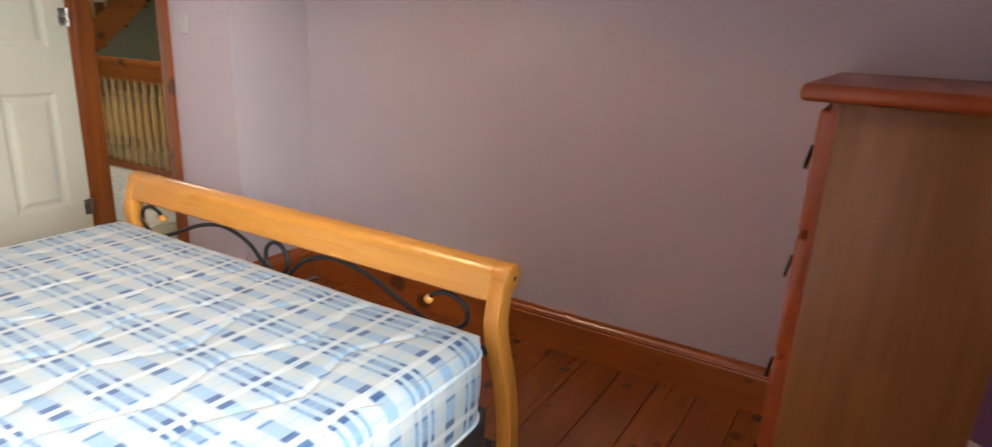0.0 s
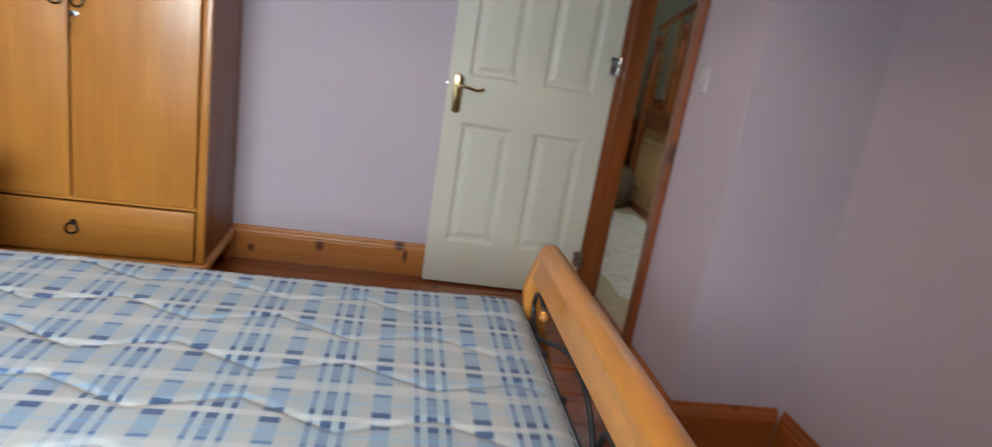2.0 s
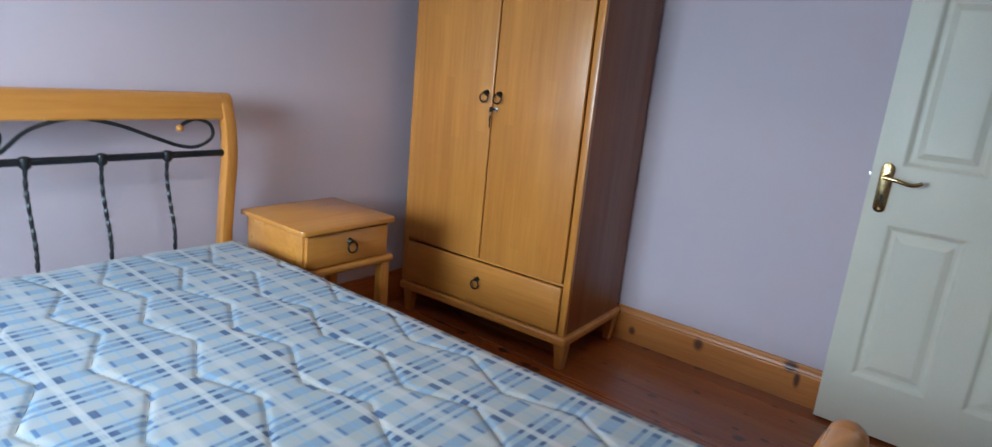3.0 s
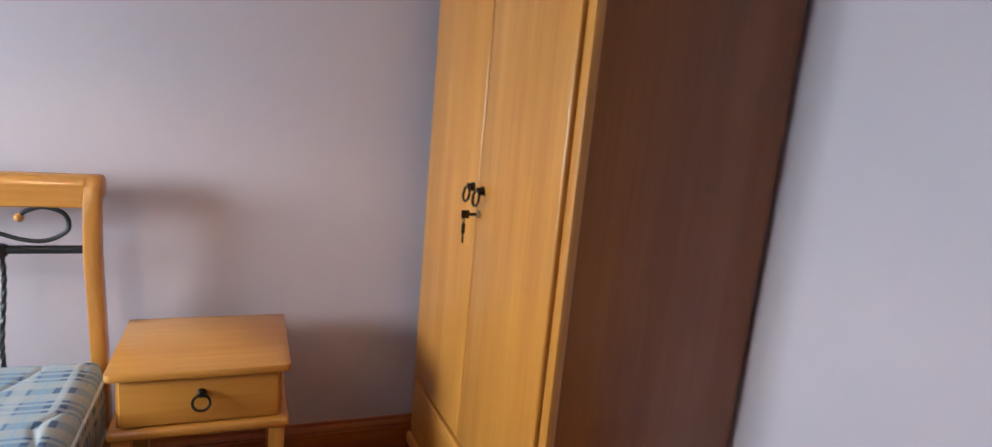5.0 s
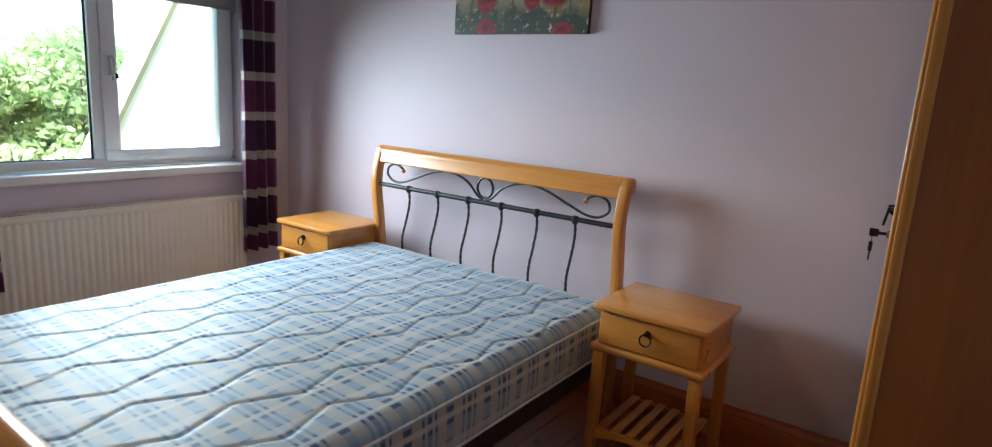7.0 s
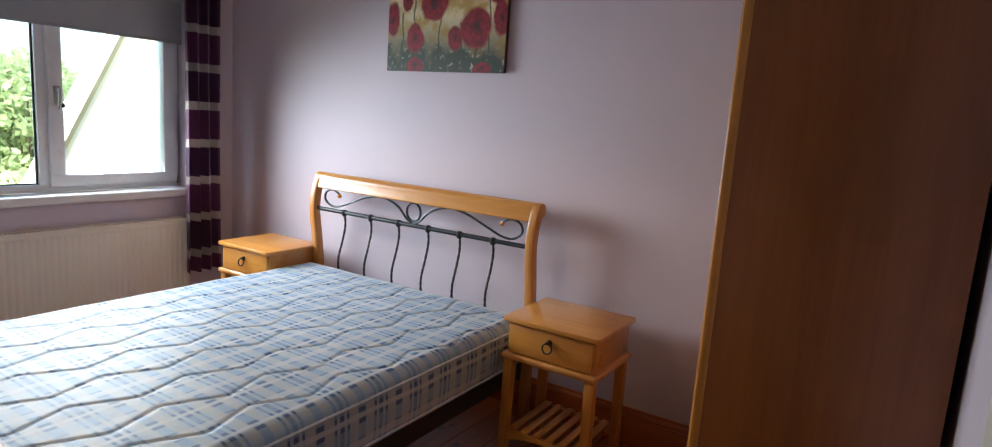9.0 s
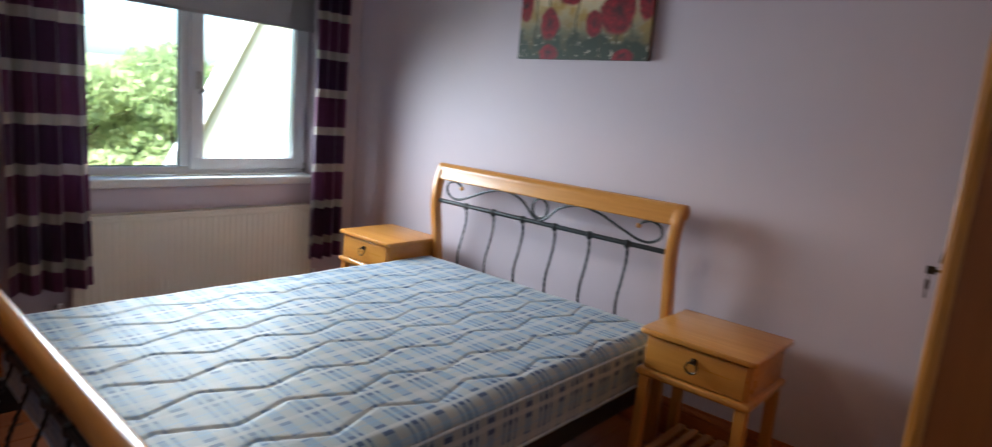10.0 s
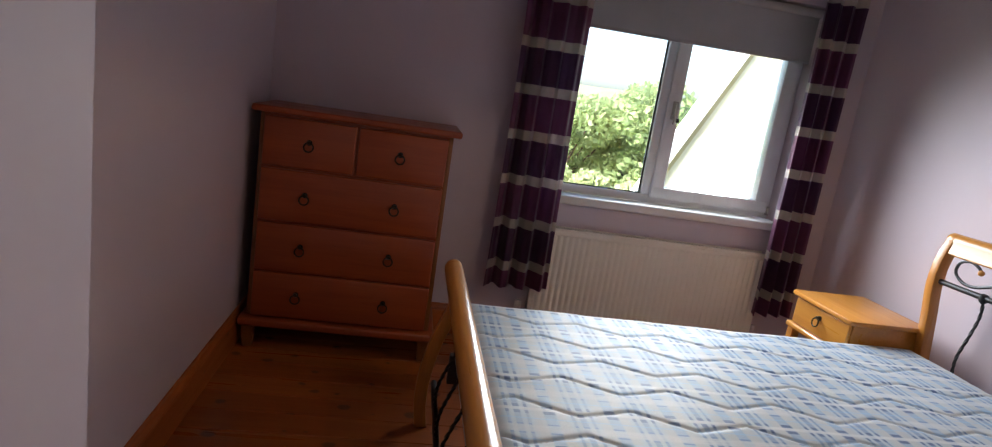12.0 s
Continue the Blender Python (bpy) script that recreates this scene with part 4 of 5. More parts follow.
def post(x0, x1, pts, head_y, head_z, r):
    """A post with thickness x0..x1, whose middle line runs through pts and ends in a round head."""
    line = smooth_line([(0.0, y, z) for y, z in pts], 7)
    left, right = [], []
    for i, p in enumerate(line):
        t = (line[min(i + 1, len(line) - 1)] - line[max(i - 1, 0)]).normalized()
        nrm = Vector((0, t.z, -t.y))
        w = 0.025
        left.append((p.y + nrm.y * w, p.z + nrm.z * w))
        right.append((p.y - nrm.y * w, p.z - nrm.z * w))
    bm = B()
    prism(bm, left + right[::-1], "x", x0, x1, 0.006)
    disc = [(head_y + r * math.cos(2 * math.pi * k / 28), head_z + r * math.sin(2 * math.pi * k / 28)) for k in range(28)]
    prism(bm, disc, "x", x0 - 0.003, x1 + 0.003, 0.007)
    return bm


def beam(x0, x1, head_y, head_z, bed_side):
    """The rolled top rail: a round bar with a moulded board below it on the bed's side."""
    pts = []
    for k in range(15):
        a = radians(-60 + 255 * k / 14)
        pts.append((head_y - bed_side * 0.036 * math.cos(a), head_z + 0.034 * math.sin(a)))
    low = [(head_y + bed_side * 0.046, head_z - 0.04), (head_y + bed_side * 0.047, head_z - 0.05), (head_y + bed_side * 0.043, head_z - 0.055), (head_y + bed_side * 0.022, head_z - 0.055), (head_y + bed_side * 0.016, head_z - 0.045)]
    return prism(B(), pts + low, "x", x0, x1)


def end_frame(head_y, head_z, way, rail_z, low_z, curve, bow):
    """One end of the bed. way: -1 where the mattress lies towards -y."""
    for x0, x1 in ((BX0 + 0.018, BX0 + 0.06), (BX1 - 0.06, BX1 - 0.018)):
        part("post", post(x0, x1, curve, head_y, head_z, 0.034), HONEY_Z, bed)
    part("top_rail", beam(BX0 + 0.058, BX1 - 0.058, head_y, head_z, way), HONEY_X, bed)
    iron_y = head_y + way * 0.038
    part("iron_rail", tube(B(), [(BX0 + 0.055, iron_y, rail_z), (MID, iron_y, rail_z), (BX1 - 0.055, iron_y, rail_z)], 0.0115, 10), IRON, bed, "black iron rail")
    for side in (-1, 1):
        u = [(0.0, -0.005), (0.045, 0.02), (0.115, 0.088), (0.225, 0.122), (0.34, 0.103), (0.46, 0.052), (0.545, 0.018), (0.605, 0.016), (0.652, 0.05), (0.645, 0.098), (0.598, 0.118), (0.556, 0.104), (0.545, 0.09)]
        pts = smooth_line([(MID + side * a, iron_y, rail_z + 0.012 + c * 0.9) for a, c in u], 6)
        part("scroll", tube(B(), pts, 0.0062, 8), IRON, bed, "black iron scroll")
        part("ball", ball(B(), (MID + side * 0.541, iron_y, rail_z + 0.012 + 0.085 * 0.9), 0.0125), HONEY_X, bed, "turned wooden ball")
    ring = [(MID + 0.046 * math.sin(2 * math.pi * k / 28), iron_y, rail_z + 0.071 + 0.048 * math.cos(2 * math.pi * k / 28)) for k in range(28)]
    part("scroll", tube(B(), ring, 0.0062, 8, closed=True), IRON, bed, "black iron ring")
    for i in range(6):
        x = MID + (i - 2.5) * 0.199
        line = smooth_line([(x, iron_y + d, rail_z + (low_z - rail_z) * f) for f, d in bow], 7)
        bm = tube(B(), line, 0.0068, 4, twist=0.55)
        part("spindle", bm, IRON, bed, "twisted black iron bar")
        part("collar", lathe(B(), [(0.006, -0.024), (0.0155, -0.014), (0.0165, 0.0), (0.0155, 0.012), (0.008, 0.016)], (x, iron_y, rail_z)), IRON, bed)
    low_y = iron_y + bow[-1][1]
    part("lower_rail", tube(B(), [(BX0 + 0.055, low_y, low_z), (MID, low_y, low_z), (BX1 - 0.055, low_y, low_z)], 0.0115, 10), IRON, bed, "black iron rail")


HEAD_Y, HEAD_Z, FOOT_Y, FOOT_Z = -0.128, 1.035, -2.215, 0.672
end_frame(HEAD_Y, HEAD_Z, -1, 0.862, 0.24, [(-0.125, 0.0), (-0.122, 0.2), (-0.125, 0.45), (-0.15, 0.68), (-0.172, 0.84), (-0.165, 0.95), (-0.14, 1.03)],
          ((0, 0), (0.12, 0.009), (0.26, -0.01), (0.4, -0.036), (0.52, -0.034), (0.72, -0.012), (1, 0)))
end_frame(FOOT_Y, FOOT_Z, 1, 0.49, 0.2, [(-2.262, 0.0), (-2.276, 0.12), (-2.268, 0.25), (-2.24, 0.38), (-2.197, 0.5), (-2.182, 0.58), (-2.202, 0.665)],
          ((0, 0), (0.15, -0.002), (0.4, -0.03), (0.65, -0.055), (0.85, -0.06), (1, -0.055)))
for x in (BX0 + 0.0135, BX1 - 0.0165):
    part("bolt_cap", tube(B(), [(x, FOOT_Y, FOOT_Z), (x + 0.003, FOOT_Y, FOOT_Z)], 0.006, 12), BLACK_RUBBER, bed, "dark bolt hole")
for x0 in (BX0 + 0.054, BX1 - 0.092):
    part("side_rail", box(B(), x0, x0 + 0.038, FOOT_Y + 0.03, HEAD_Y - 0.02, 0.215, 0.335, 0.004), BED_RAIL, bed, "dark bed side rail")
for i in range(12):
    y = -0.27 - i * 0.162
    part("slat", box(B(), BX0 + 0.085, BX1 - 0.085, y - 0.035, y + 0.035, 0.318, 0.332, 0.003), PALE_PINE, bed)

# ---- the mattress ----
MX0, MX1, MY0, MY1, MZ0, MZ1 = 0.645, 2.125, -2.165, -0.185, 0.335, 0.553
mat = thing("mattress", "bare quilted mattress in pale blue and white plaid", "mattress", pose(MX0, MY0, MZ0))
W, L, H, R = MX1 - MX0, MY1 - MY0, MZ1 - MZ0, 0.055


def seam_at(n, v):
    """Where seam n lies across the mattress at v: a zigzag, every other one out of step, all a little askew."""
    y = v + MY0
    saw = 1 - 4 * abs(((y + 1.736) / 0.33) % 1.0 - 0.5)
    return 1.792 - MX0 + 0.163 * n + 0.095 * (y + 1.9) + (0.034 if n % 2 == 0 else -0.034) * saw


def quilt_height(u, v):
    """How far the quilting rises at (u, v) from the nearest seam."""
    n0 = round((u - 1.792 + MX0 - 0.095 * (v + MY0 + 1.9)) / 0.163)
    near = min(abs(u - seam_at(n, v)) for n in (n0 - 1, n0, n0 + 1))
    return 0.0055 * (1 - (1 - min(1.0, near / 0.024)) ** 3)


def mattress_mesh():
    nx, ny = 300, 240
    bm = B()

    def corner(u, v, r):
        """Pulls a point of the rectangle in to round corners."""
        cu, cv = min(max(u, r), W - r), min(max(v, r), L - r)
        du, dv = u - cu, v - cv
        d = math.hypot(du, dv)
        if d > r and d > 0:
            du, dv = du * r / d, dv * r / d
        return cu + du, cv + dv

    grid = []
    for j in range(ny + 1):
        row = []
        for i in range(nx + 1):
            u, v = corner(W * i / nx, L * j / ny, 0.09)
            inset = min(u, W - u, v, L - v)
            fall = 0.0
            if inset < R:
                fall = R * (1 - math.sqrt(max(0.0, 1 - ((R - inset) / R) ** 2))) * 0.62
            z = H - 0.006 - fall + quilt_height(u, v) * min(1, inset / 0.06) + 0.004 * noise.noise(Vector((u * 4, v * 4, 0)))
            row.append(bm.verts.new((u, v, z)))
        grid.append(row)
    for r, q in zip(grid, grid[1:]):
        for i in range(nx):
            bm.faces.new((r[i], r[i + 1], q[i + 1], q[i]))
    rim = [grid[0][i] for i in range(nx)] + [grid[j][nx] for j in range(ny)] + [grid[ny][i] for i in range(nx, 0, -1)] + [grid[j][0] for j in range(ny, 0, -1)]
    last = rim
    count = len(rim)
    for s in (0.15, 0.35, 0.6, 0.85, 1.0):
        ring = []
        for k, v in enumerate(rim):
            c = Vector((W / 2, L / 2, 0))
            out = Vector((v.co.x - c.x, v.co.y - c.y, 0))
            bulge = 0.006 * math.sin(math.pi * s) + 0.003 * noise.noise(Vector((v.co.x * 9, v.co.y * 9, s * 2)))
            z = v.co.z * (1 - s)
            n2 = Vector((math.copysign(1, out.x) if abs(out.x) > W / 2 - 0.03 else 0, math.copysign(1, out.y) if abs(out.y) > L / 2 - 0.03 else 0, 0))
            p = v.co + n2 * bulge
            ring.append(bm.verts.new((p.x, p.y, z)))
        for k in range(count):
            bm.faces.new((last[k], ring[k], ring[(k + 1) % count], last[(k + 1) % count]))
        last = ring
    bm.faces.new(list(reversed(last)))
    bmesh.ops.recalc_face_normals(bm, faces=list(bm.faces))
    me = bpy.data.meshes.new("cover")
    bm.to_mesh(me)
    bm.free()
    me.materials.append(PLAID)
    me.shade_smooth()
    return me


part("cover", mattress_mesh(), None, mat)
# thin dark threads along the seams stand in for crease shadow
for n in range(-9, 4):
    pts = []
    for k in range(145):
        v = 0.03 + (L - 0.06) * k / 144
        u = seam_at(n, v)
        inset = min(u, W - u, v, L - v)
        if inset < 0.02:
            continue
        fall = R * (1 - math.sqrt(max(0.0, 1 - ((R - inset) / R) ** 2))) * 0.62 if inset < R else 0.0
        pts.append((u, v, H - 0.0058 - fall + 0.004 * noise.noise(Vector((u * 4, v * 4, 0)))))
    if len(pts) > 30:
        part("seam", tube(B(), pts, 0.0013, 4), SEAM_SHADE, mat, "dark thread drawn for the shade in the quilting crease")


def rim_line(z, grow, r=0.09):
    pts = []
    for cx, cy, a0 in ((W - r, r, -90), (W - r, L - r, 0), (r, L - r, 90), (r, r, 180)):
        pts += [(cx + (r + grow) * math.cos(radians(a0 + s)), cy + (r + grow) * math.sin(radians(a0 + s)), z) for s in range(0, 91, 10)]
    return pts


part("piping", tube(B(), rim_line(H - 0.043, 0.002), 0.0045, 6, closed=True), PIPING, mat, "pale stitched piping")
part("piping", tube(B(), rim_line(0.012, 0.002), 0.0045, 6, closed=True), PIPING, mat, "pale stitched piping")

# ---- picture ----
pic = thing("canvas_picture", "canvas print of loosely painted red poppies hung above the bed", "picture", pose(1.037, -0.002, 1.658))
part("canvas", box(B(), 0, 0.752, -0.028, -0.0255, 0, 0.50), POPPIES, pic, round_edges=False)
part("stretcher", box(B(), 0.001, 0.751, -0.0255, 0, 0.001, 0.499, 0.002), CANVAS_EDGE, pic)

# ---- landing beyond the door ----
LX0, LX1, LY1 = 2.41, 7.55, -6.0
structure("landing_floor", box(B(), LX0, LX1, LY1, DOOR_BACK - 0.03, -0.05, 0.004), CARPET, "cream carpeted landing floor", "floor")
structure("landing_wall_north", box(B(), EAST + 0.0, LX1, DOOR_BACK, DOOR_BACK + 0.12, -0.05, 2.5), CREAM_WALL, "cream painted landing wall")
structure("landing_wall_east", box(B(), LX1, LX1 + 0.12, LY1, DOOR_BACK + 0.12, -0.05, 2.5), CREAM_WALL, "cream painted landing wall")
structure("landing_wall_south", box(B(), LX0, LX1, LY1 - 0.12, LY1, -0.05, 2.5), CREAM_WALL, "cream painted landing wall")
structure("landing_wall_west", box(B(), LX0 - 0.12, LX0, LY1 - 0.12, SOUTH - 0.15, -0.05, 2.5), CREAM_WALL, "cream painted landing wall")
# unseen ceiling, left open in the middle for the added lamp
bm = B()
for x0, x1, y0, y1 in ((LX0 - 0.12, 4.6, LY1 - 0.12, DOOR_BACK), (5.2, LX1 + 0.12, LY1 - 0.12, DOOR_BACK), (4.6, 5.2, LY1 - 0.12, -4.0), (4.6, 5.2, -3.4, DOOR_BACK)):
    box(bm, x0, x1, y0, y1, 2.5, 2.56)
structure("landing_ceiling", bm, CEILING_WHITE, "white landing ceiling, unseen, with an opening added to let light in", "ceiling")


def fur_rug():
    bm = B()
    nx, ny = 70, 34
    grid = []
    for j in range(ny + 1):
        row = []
        for i in range(nx + 1):
            s, t = i / nx, j / ny
            wob = 0.05 * noise.noise(Vector((s * 6, t * 6, 3)))
            x, y = s * 2.0 + wob * (1 if i in (0, nx) else 0.3), t * 0.8 + wob * (1 if j in (0, ny) else 0.3)
            edge = min(1, min(s, 1 - s) * 14, min(t, 1 - t) * 8)
            z = 0.004 + edge * (0.035 + 0.022 * noise.noise(Vector((x * 11, y * 11, 0))) + 0.014 * noise.noise(Vector((x * 30, y * 30, 5))))
            row.append(bm.verts.new((x, y, max(0.004, z))))
        grid.append(row)
    for r, q in zip(grid, grid[1:]):
        for i in range(nx):
            bm.faces.new((r[i], r[i + 1], q[i + 1], q[i]))
    rim = bmesh.ops.extrude_edge_only(bm, edges=[e for e in bm.edges if e.is_boundary])
    for v in [g for g in rim["geom"] if isinstance(g, bmesh.types.BMVert)]:
        v.co.z = 0.0
    return bm


rug = tagged(new("rug", meshed("rug", fur_rug(), FUR, True)), "white long-haired fur rug on the landing carpet", "rug")
rug.matrix_basis = pose(3.60, -3.86, 0.004)

pouf = thing("pouffe", "brown suede pouffe on the landing", "pouffe", pose(6.05, -3.62, 0.004))
part("seat", lathe(B(), [(0.0, 0.0), (0.24, 0.0), (0.29, 0.05), (0.31, 0.16), (0.30, 0.27), (0.25, 0.345), (0.14, 0.37), (0.0, 0.375)], sides=28), SUEDE, pouf)
sofa = thing("armchair", "brown suede armchair at the far end of the landing", "armchair", pose(6.75, -3.3, 0.004))
part("base", box(B(), -0.3, 0.5, -0.45, 0.28, 0.0, 0.42, 0.06, 3), SUEDE, sofa)
part("backrest", box(B(), 0.3, 0.55, -0.45, 0.28, 0.4, 0.85, 0.07, 3), SUEDE, sofa)
part("arm", box(B(), -0.3, 0.5, -0.58, -0.44, 0.0, 0.6, 0.05, 3), SUEDE, sofa)

# balustrade round the stair well
bal = thing("balustrade", "stained pine landing balustrade with turned pale balusters", "balustrade", pose(0, -3.93, 0.004))
part("handrail", prism(B(), [(-0.03, 0.845), (0.03, 0.845), (0.034, 0.87), (0.022, 0.895), (-0.022, 0.895), (-0.034, 0.87)], "x", 3.9, 6.1, 0.003), TRIM_X, bal)
part("base_rail", box(B(), 3.9, 6.1, -0.03, 0.03, 0.0, 0.06, 0.006), TRIM_X, bal)
part("apron", box(B(), 3.9, 6.1, -0.012, 0.012, 0.72, 0.846, 0.003), TRIM_X, bal)
BALUSTER = meshed("baluster", lathe(B(), [(0.017, 0.05), (0.017, 0.16), (0.013, 0.17), (0.026, 0.20), (0.017, 0.225), (0.027, 0.29), (0.029, 0.40), (0.026, 0.54), (0.018, 0.60), (0.027, 0.62), (0.014, 0.645), (0.017, 0.66), (0.017, 0.74)], sides=10), PALE_PINE, True)
for i in range(19):
    part("baluster", BALUSTER, None, bal, at=pose(4.05 + i * 0.108, 0, 0))


def newel(x, y, h, name_of):
    nw = thing("newel_post", "turned stained pine newel post with a ball cap", "newel post", pose(x, y, 0.004), name_of)
    part("post", box(B(), -0.045, 0.045, -0.045, 0.045, 0, h - 0.45, 0.005), TRIM_Z, nw)
    part("turning", lathe(B(), [(0.04, 0), (0.045, 0.02), (0.03, 0.04), (0.042, 0.08), (0.045, 0.16), (0.035, 0.26), (0.028, 0.29), (0.044, 0.31), (0.044, 0.33), (0.02, 0.35)], (0, 0, h - 0.45), 14), TRIM_Z, nw)
    part("cap", ball(B(), (0, 0, h - 0.065), 0.048), TRIM_Z, nw)
    return nw


newel(6.14, -3.93, 1.55, "stair newels")
newel(5.90, -4.05, 1.67, "stair newels")
newel(3.86, -3.93, 1.25, "stair newels")

# attic stair climbing behind the balustrade
stair = thing("attic_stair", "stained pine stair with a turned balustrade climbing to the attic", "stair", pose(6.6, -9.635, 0.004, 0, 0, 90))
rise, run = 0.2, 0.23
for i in range(8):
    x = 5.5 - i * run
    z = 0.74 + i * rise
    part("tread", box(B(), x - run - 0.02, x + 0.02, -0.82, -0.03, z - 0.03, z, 0.004), TRIM_Y, stair)
    part("riser", box(B(), x - 0.012, x + 0.004, -0.82, -0.03, z - rise, z - 0.03), TRIM_Y, stair)
s0, s1 = (5.56, 0.72), (5.56 - 8 * run, 0.72 + 8 * rise)
part("string", prism(B(), [(s0[0], s0[1] - 0.22), (s0[0], s0[1] + 0.08), (s1[0], s1[1] + 0.08), (s1[0], s1[1] - 0.22)], "y", -0.03, 0.0), TRIM_X, stair)
part("handrail", prism(B(), [(s0[0], s0[1] + 0.86), (s0[0], s0[1] + 0.92), (s1[0], s1[1] + 0.92), (s1[0], s1[1] + 0.86)], "y", -0.045, 0.015, 0.004), TRIM_X, stair)
for i in range(15):
    t = (i + 0.7) / 15.5
    x, z = s0[0] + (s1[0] - s0[0]) * t, s0[1] + (s1[1] - s0[1]) * t
    part("baluster", BALUSTER, None, stair, at=pose(x, -0.015, z + 0.03) @ Matrix.Diagonal((1, 1, 1.12, 1)))
part("carriage", box(B(), 5.5, 5.56, -0.82, -0.0, 0.0, 0.74, 0.003), TRIM_Y, stair)

# ---- outside the window ----
structure("ground", box(B(), -900, 900, -900, 900, -3.25, -3.2), GRASS, "meadow and garden ground far below", "ground")
bm = B()
rows = []
for i in range(25):
    d = i / 24
    row = []
    for j in range(41):
        y = -80 + 4 * j
        z = -3.2 + 6.4 * d * d * (3 - 2 * d) + (0.35 * noise.noise(Vector((i * 0.7, j * 0.5, 1))) if 0 < i else -0.05)
        row.append(bm.verts.new((-19 - 45 * d, y, z)))
    rows.append(row)
for r, q in zip(rows, rows[1:]):
    for j in range(40):
        bm.faces.new((r[j], r[j + 1], q[j + 1], q[j]))
bmesh.ops.recalc_face_normals(bm, faces=list(bm.faces))
structure("hillside", bm, GRASS, "grassy hillside rising beyond the garden", "ground", True)
gable = thing("neighbouring_gable", "cream roughcast gable with a white sloping verge board", "house", pose(-1.9, 0, 0))
SLOPE, Y_AT = 1.97, -0.67


def verge(y):
    return 0.42 + SLOPE * (y - Y_AT)


GY_LOW, GY_TOP = -2.55, 0.95
part("wall", prism(B(), [(GY_LOW, -3.2), (GY_LOW, verge(GY_LOW)), (GY_TOP, verge(GY_TOP)), (2.2, verge(GY_TOP) - 1.0), (2.2, -3.2)], "x", -0.25, -0.03), RENDER_WALL, gable, round_edges=False)
k = math.hypot(1, SLOPE)


def along_verge(o0, o1):
    return [(GY_LOW - o0 * SLOPE / k, verge(GY_LOW) + o0 / k), (GY_TOP - o0 * SLOPE / k, verge(GY_TOP) + o0 / k), (GY_TOP - o1 * SLOPE / k, verge(GY_TOP) + o1 / k), (GY_LOW - o1 * SLOPE / k, verge(GY_LOW) + o1 / k)]


part("verge_board", prism(B(), along_verge(0.012, 0.11), "x", -0.06, 0.02), BARGE, gable)
# shadow line of the board's underside, put into a tan coloured strip
part("soffit_shade", prism(B(), along_verge(-0.035, 0.012), "x", -0.05, -0.01), SOFFIT_SHADE, gable, "tan strip drawn for the shadowed soffit line under the verge")


def leafy(bm, centre, size, count, leaf, rnd):
    for _ in range(count):
        d = Vector((rnd.gauss(0, 1), rnd.gauss(0, 1), rnd.gauss(0, 1))).normalized()
        p = Vector(centre) + Vector((d.x * size[0], d.y * size[1], d.z * size[2])) * rnd.uniform(0.55, 1.0) ** 0.5
        a = Vector((rnd.uniform(-1, 1), rnd.uniform(-1, 1), rnd.uniform(-1, 1))).normalized()
        b = a.cross(Vector((rnd.uniform(-1, 1), rnd.uniform(-1, 1), rnd.uniform(-0.4, 1)))).normalized()
        s = leaf * rnd.uniform(0.6, 1.3)
        vs = [bm.verts.new(p + a * s * 0.9), bm.verts.new(p + b * s * 0.5), bm.verts.new(p - a * s * 0.9), bm.verts.new(p - b * s * 0.5)]
        bm.faces.new(vs)


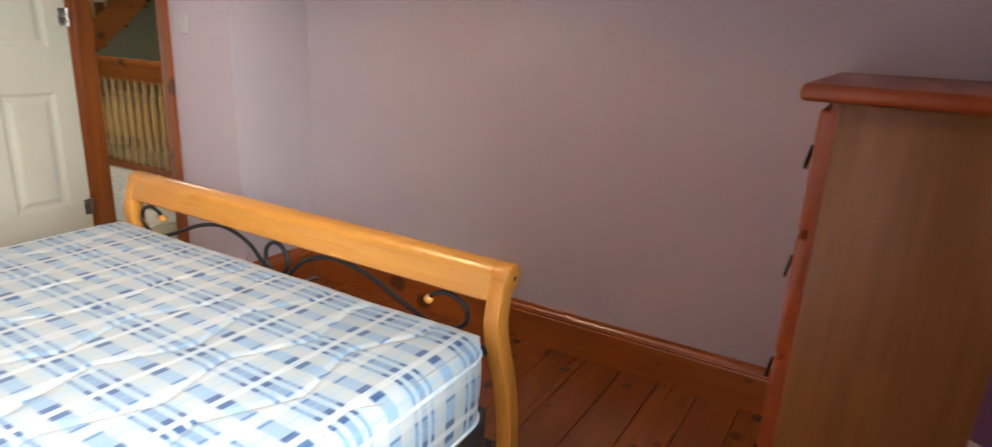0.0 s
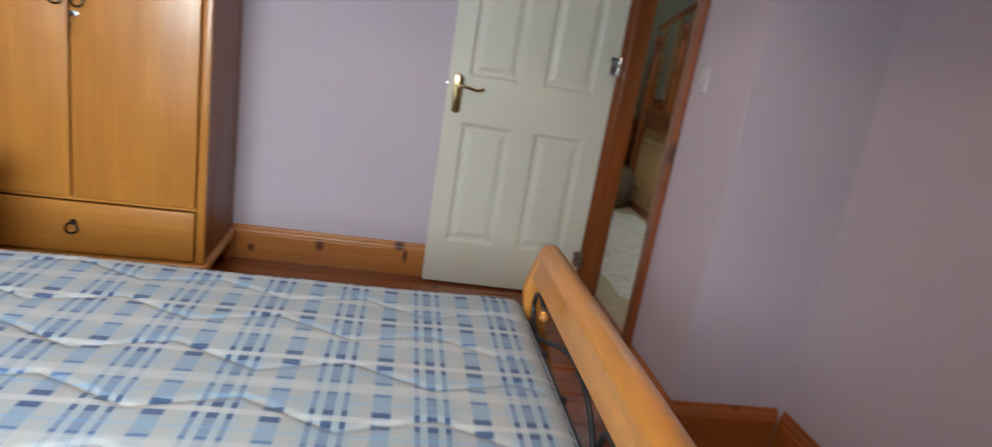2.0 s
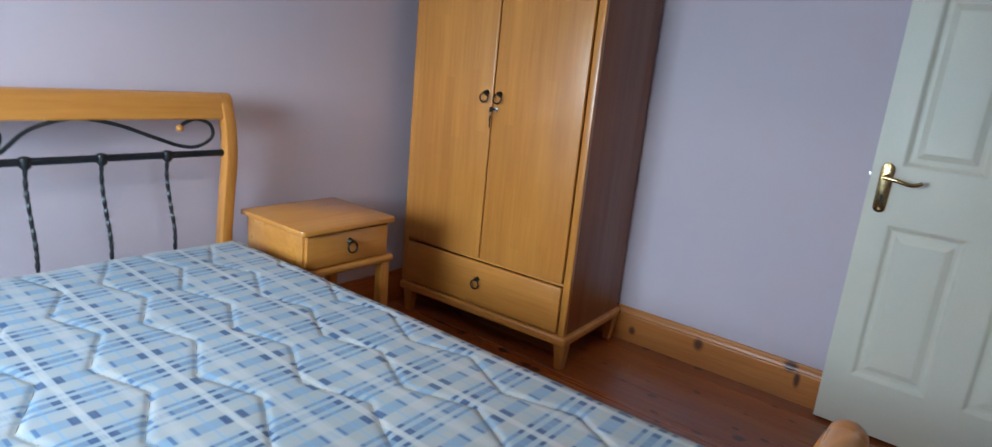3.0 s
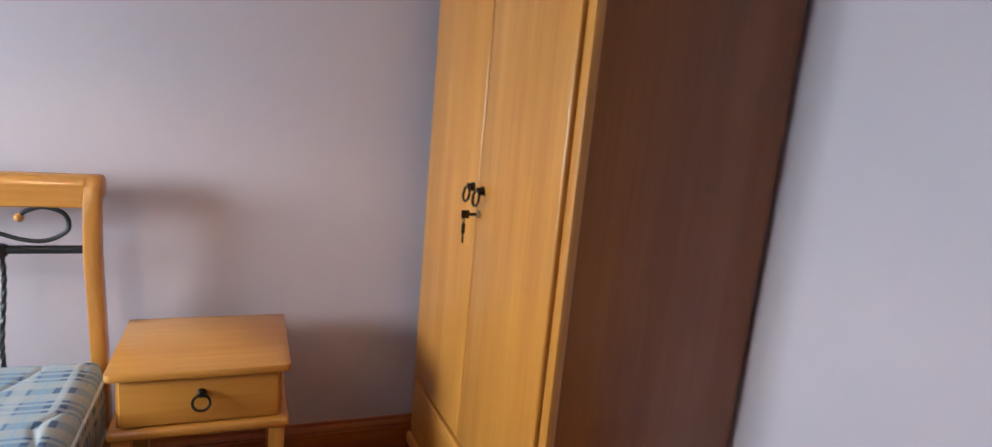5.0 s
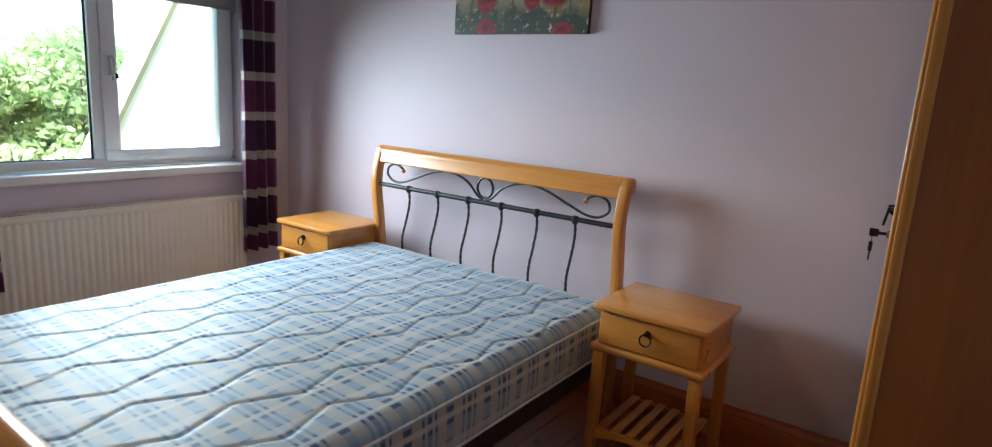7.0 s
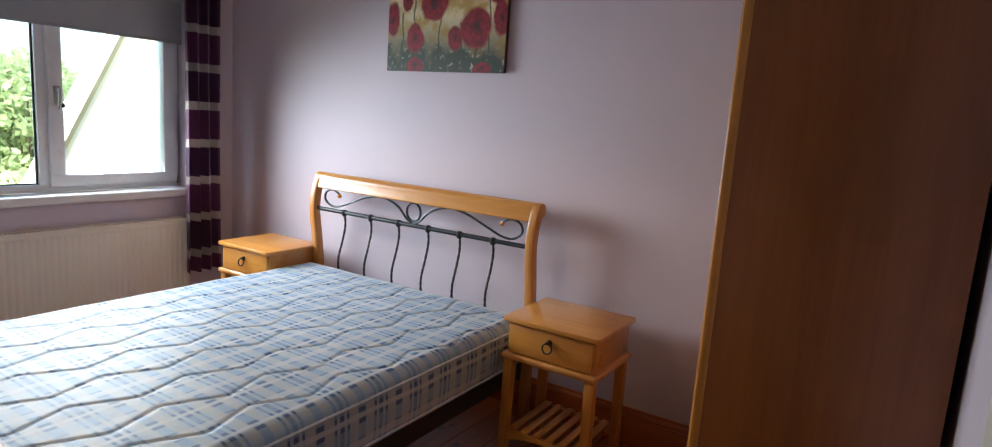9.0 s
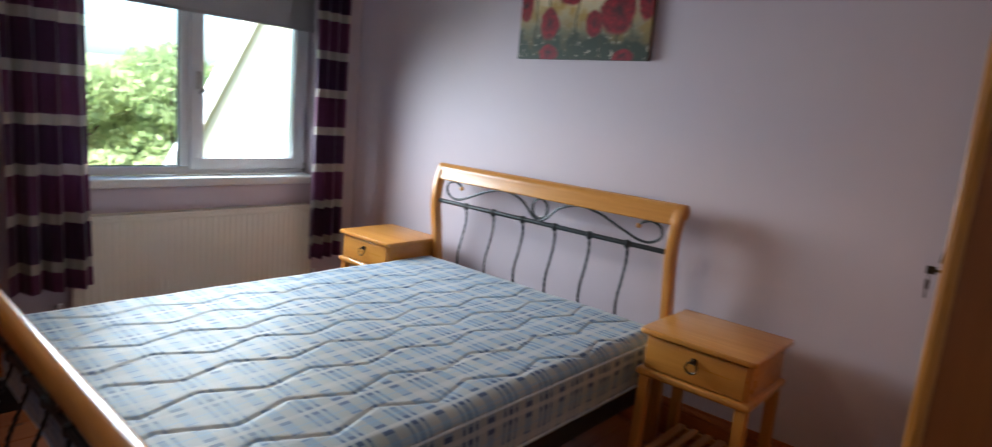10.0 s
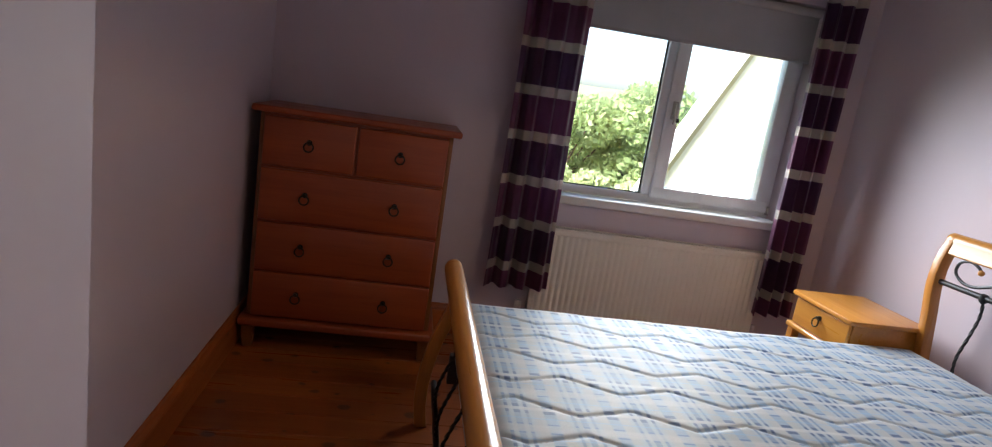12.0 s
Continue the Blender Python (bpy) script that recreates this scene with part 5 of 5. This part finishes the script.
def tree(x, y, trunk_h, crown, clumps, count, leaf, material, seed, label, name="tree"):
    rnd = random.Random(seed)
    t = thing(name, label, name, pose(x, y, -3.2), "trees outside" if name == "tree" else "shrubs outside")
    bm = B()
    tube(bm, smooth_line([(0, 0, 0), (0.1, 0.05, trunk_h * 0.4), (-0.05, 0.12, trunk_h * 0.75), (0.05, 0.1, trunk_h)], 4), [0.2 - 0.011 * i for i in range(13)], 8)
    ends = []
    for _ in range(clumps):
        a, rr, h = rnd.uniform(0, 6.28), rnd.uniform(0.25, 1) * crown[0], trunk_h * 0.75 + rnd.uniform(0.0, 1.0) * crown[1]
        e = (rr * math.cos(a), rr * math.sin(a), h)
        ends.append(e)
        tube(bm, smooth_line([(0, 0.1, trunk_h * rnd.uniform(0.5, 0.9)), (e[0] * 0.5, e[1] * 0.5, (trunk_h * 0.8 + h) / 2), e], 3), [0.07, 0.06, 0.05, 0.04, 0.03, 0.025, 0.015], 5)
    part("trunk", bm, BARK, t)
    bm = B()
    for e in ends:
        s = rnd.uniform(0.5, 1.0) * crown[0] * 0.5
        leafy(bm, e, (s, s, s * 0.75), count, leaf, rnd)
    part("crown", bm, material, t, round_edges=False)
    return t


for i, (x, y, h, cr, ch_) in enumerate(((-15, 1.5, 2.1, 2.6, 2.7), (-16, -1.8, 1.9, 2.4, 2.1), (-15, 4.6, 2.3, 2.6, 2.9), (-17, -5, 1.9, 2.6, 2.3), (-18, 8, 2.3, 3.0, 2.9))):
    tree(x, y, h, (cr, ch_), 16, 900, 0.115, LEAF_DARK, 20 + i, "leafy dark green tree beyond the garden")
for i, (x, y, h, cr, ch_) in enumerate(((-8.2, 1.0, 1.5, 1.5, 1.6), (-8.8, -0.9, 1.6, 1.5, 1.7), (-9.2, 2.9, 1.6, 1.6, 1.9), (-7.6, -2.4, 1.2, 1.4, 1.4), (-10.5, 4.6, 1.7, 1.7, 2.0), (-11, 0.2, 1.8, 1.7, 2.0))):
    tree(x, y, h, (cr, ch_), 15, 800, 0.08, LEAF_PALE, 50 + i, "pale green leafy garden shrub", "shrub")

shed = thing("garden_shed", "small shed with a red roof down in the garden", "shed", pose(-5.6, -0.55, -3.2))
part("wall", box(B(), -1, 1, -1.4, 0.0, 0, 2.6), BARGE, shed)
part("roof", prism(B(), [(-1.15, 2.55), (0, 3.15), (1.15, 2.55), (1.15, 2.63), (0, 3.24), (-1.15, 2.63)], "y", -1.55, 0.15), RED_ROOF, shed)

# ---- bedroom floor boards ----
floor = structure("floor", box(B(), WEST - 0.1, EAST + 0.1, SOUTH - 0.1, 0.1, -0.09, -0.024), BLACK_RUBBER, "varnished orange pine floorboards", "floor")
PITCH = 0.1445
BOARD = meshed("floorboard", box(B(), 0.0012, PITCH - 0.0012, SOUTH, 0.0, -0.022, 0.0, 0.0016, 1), FLOOR_PINE)
SHORT = meshed("short_floorboard", box(B(), 0.0012, PITCH - 0.0012, DOOR_Y - 0.03, 0.0, -0.022, 0.0, 0.0016, 1), FLOOR_PINE)
x = 0.79 - 8 * PITCH
while x < EAST:
    part("floorboard", BOARD if x + PITCH < RETURN_X + 0.05 else SHORT, None, floor, at=pose(x, 0, 0))
    x += PITCH
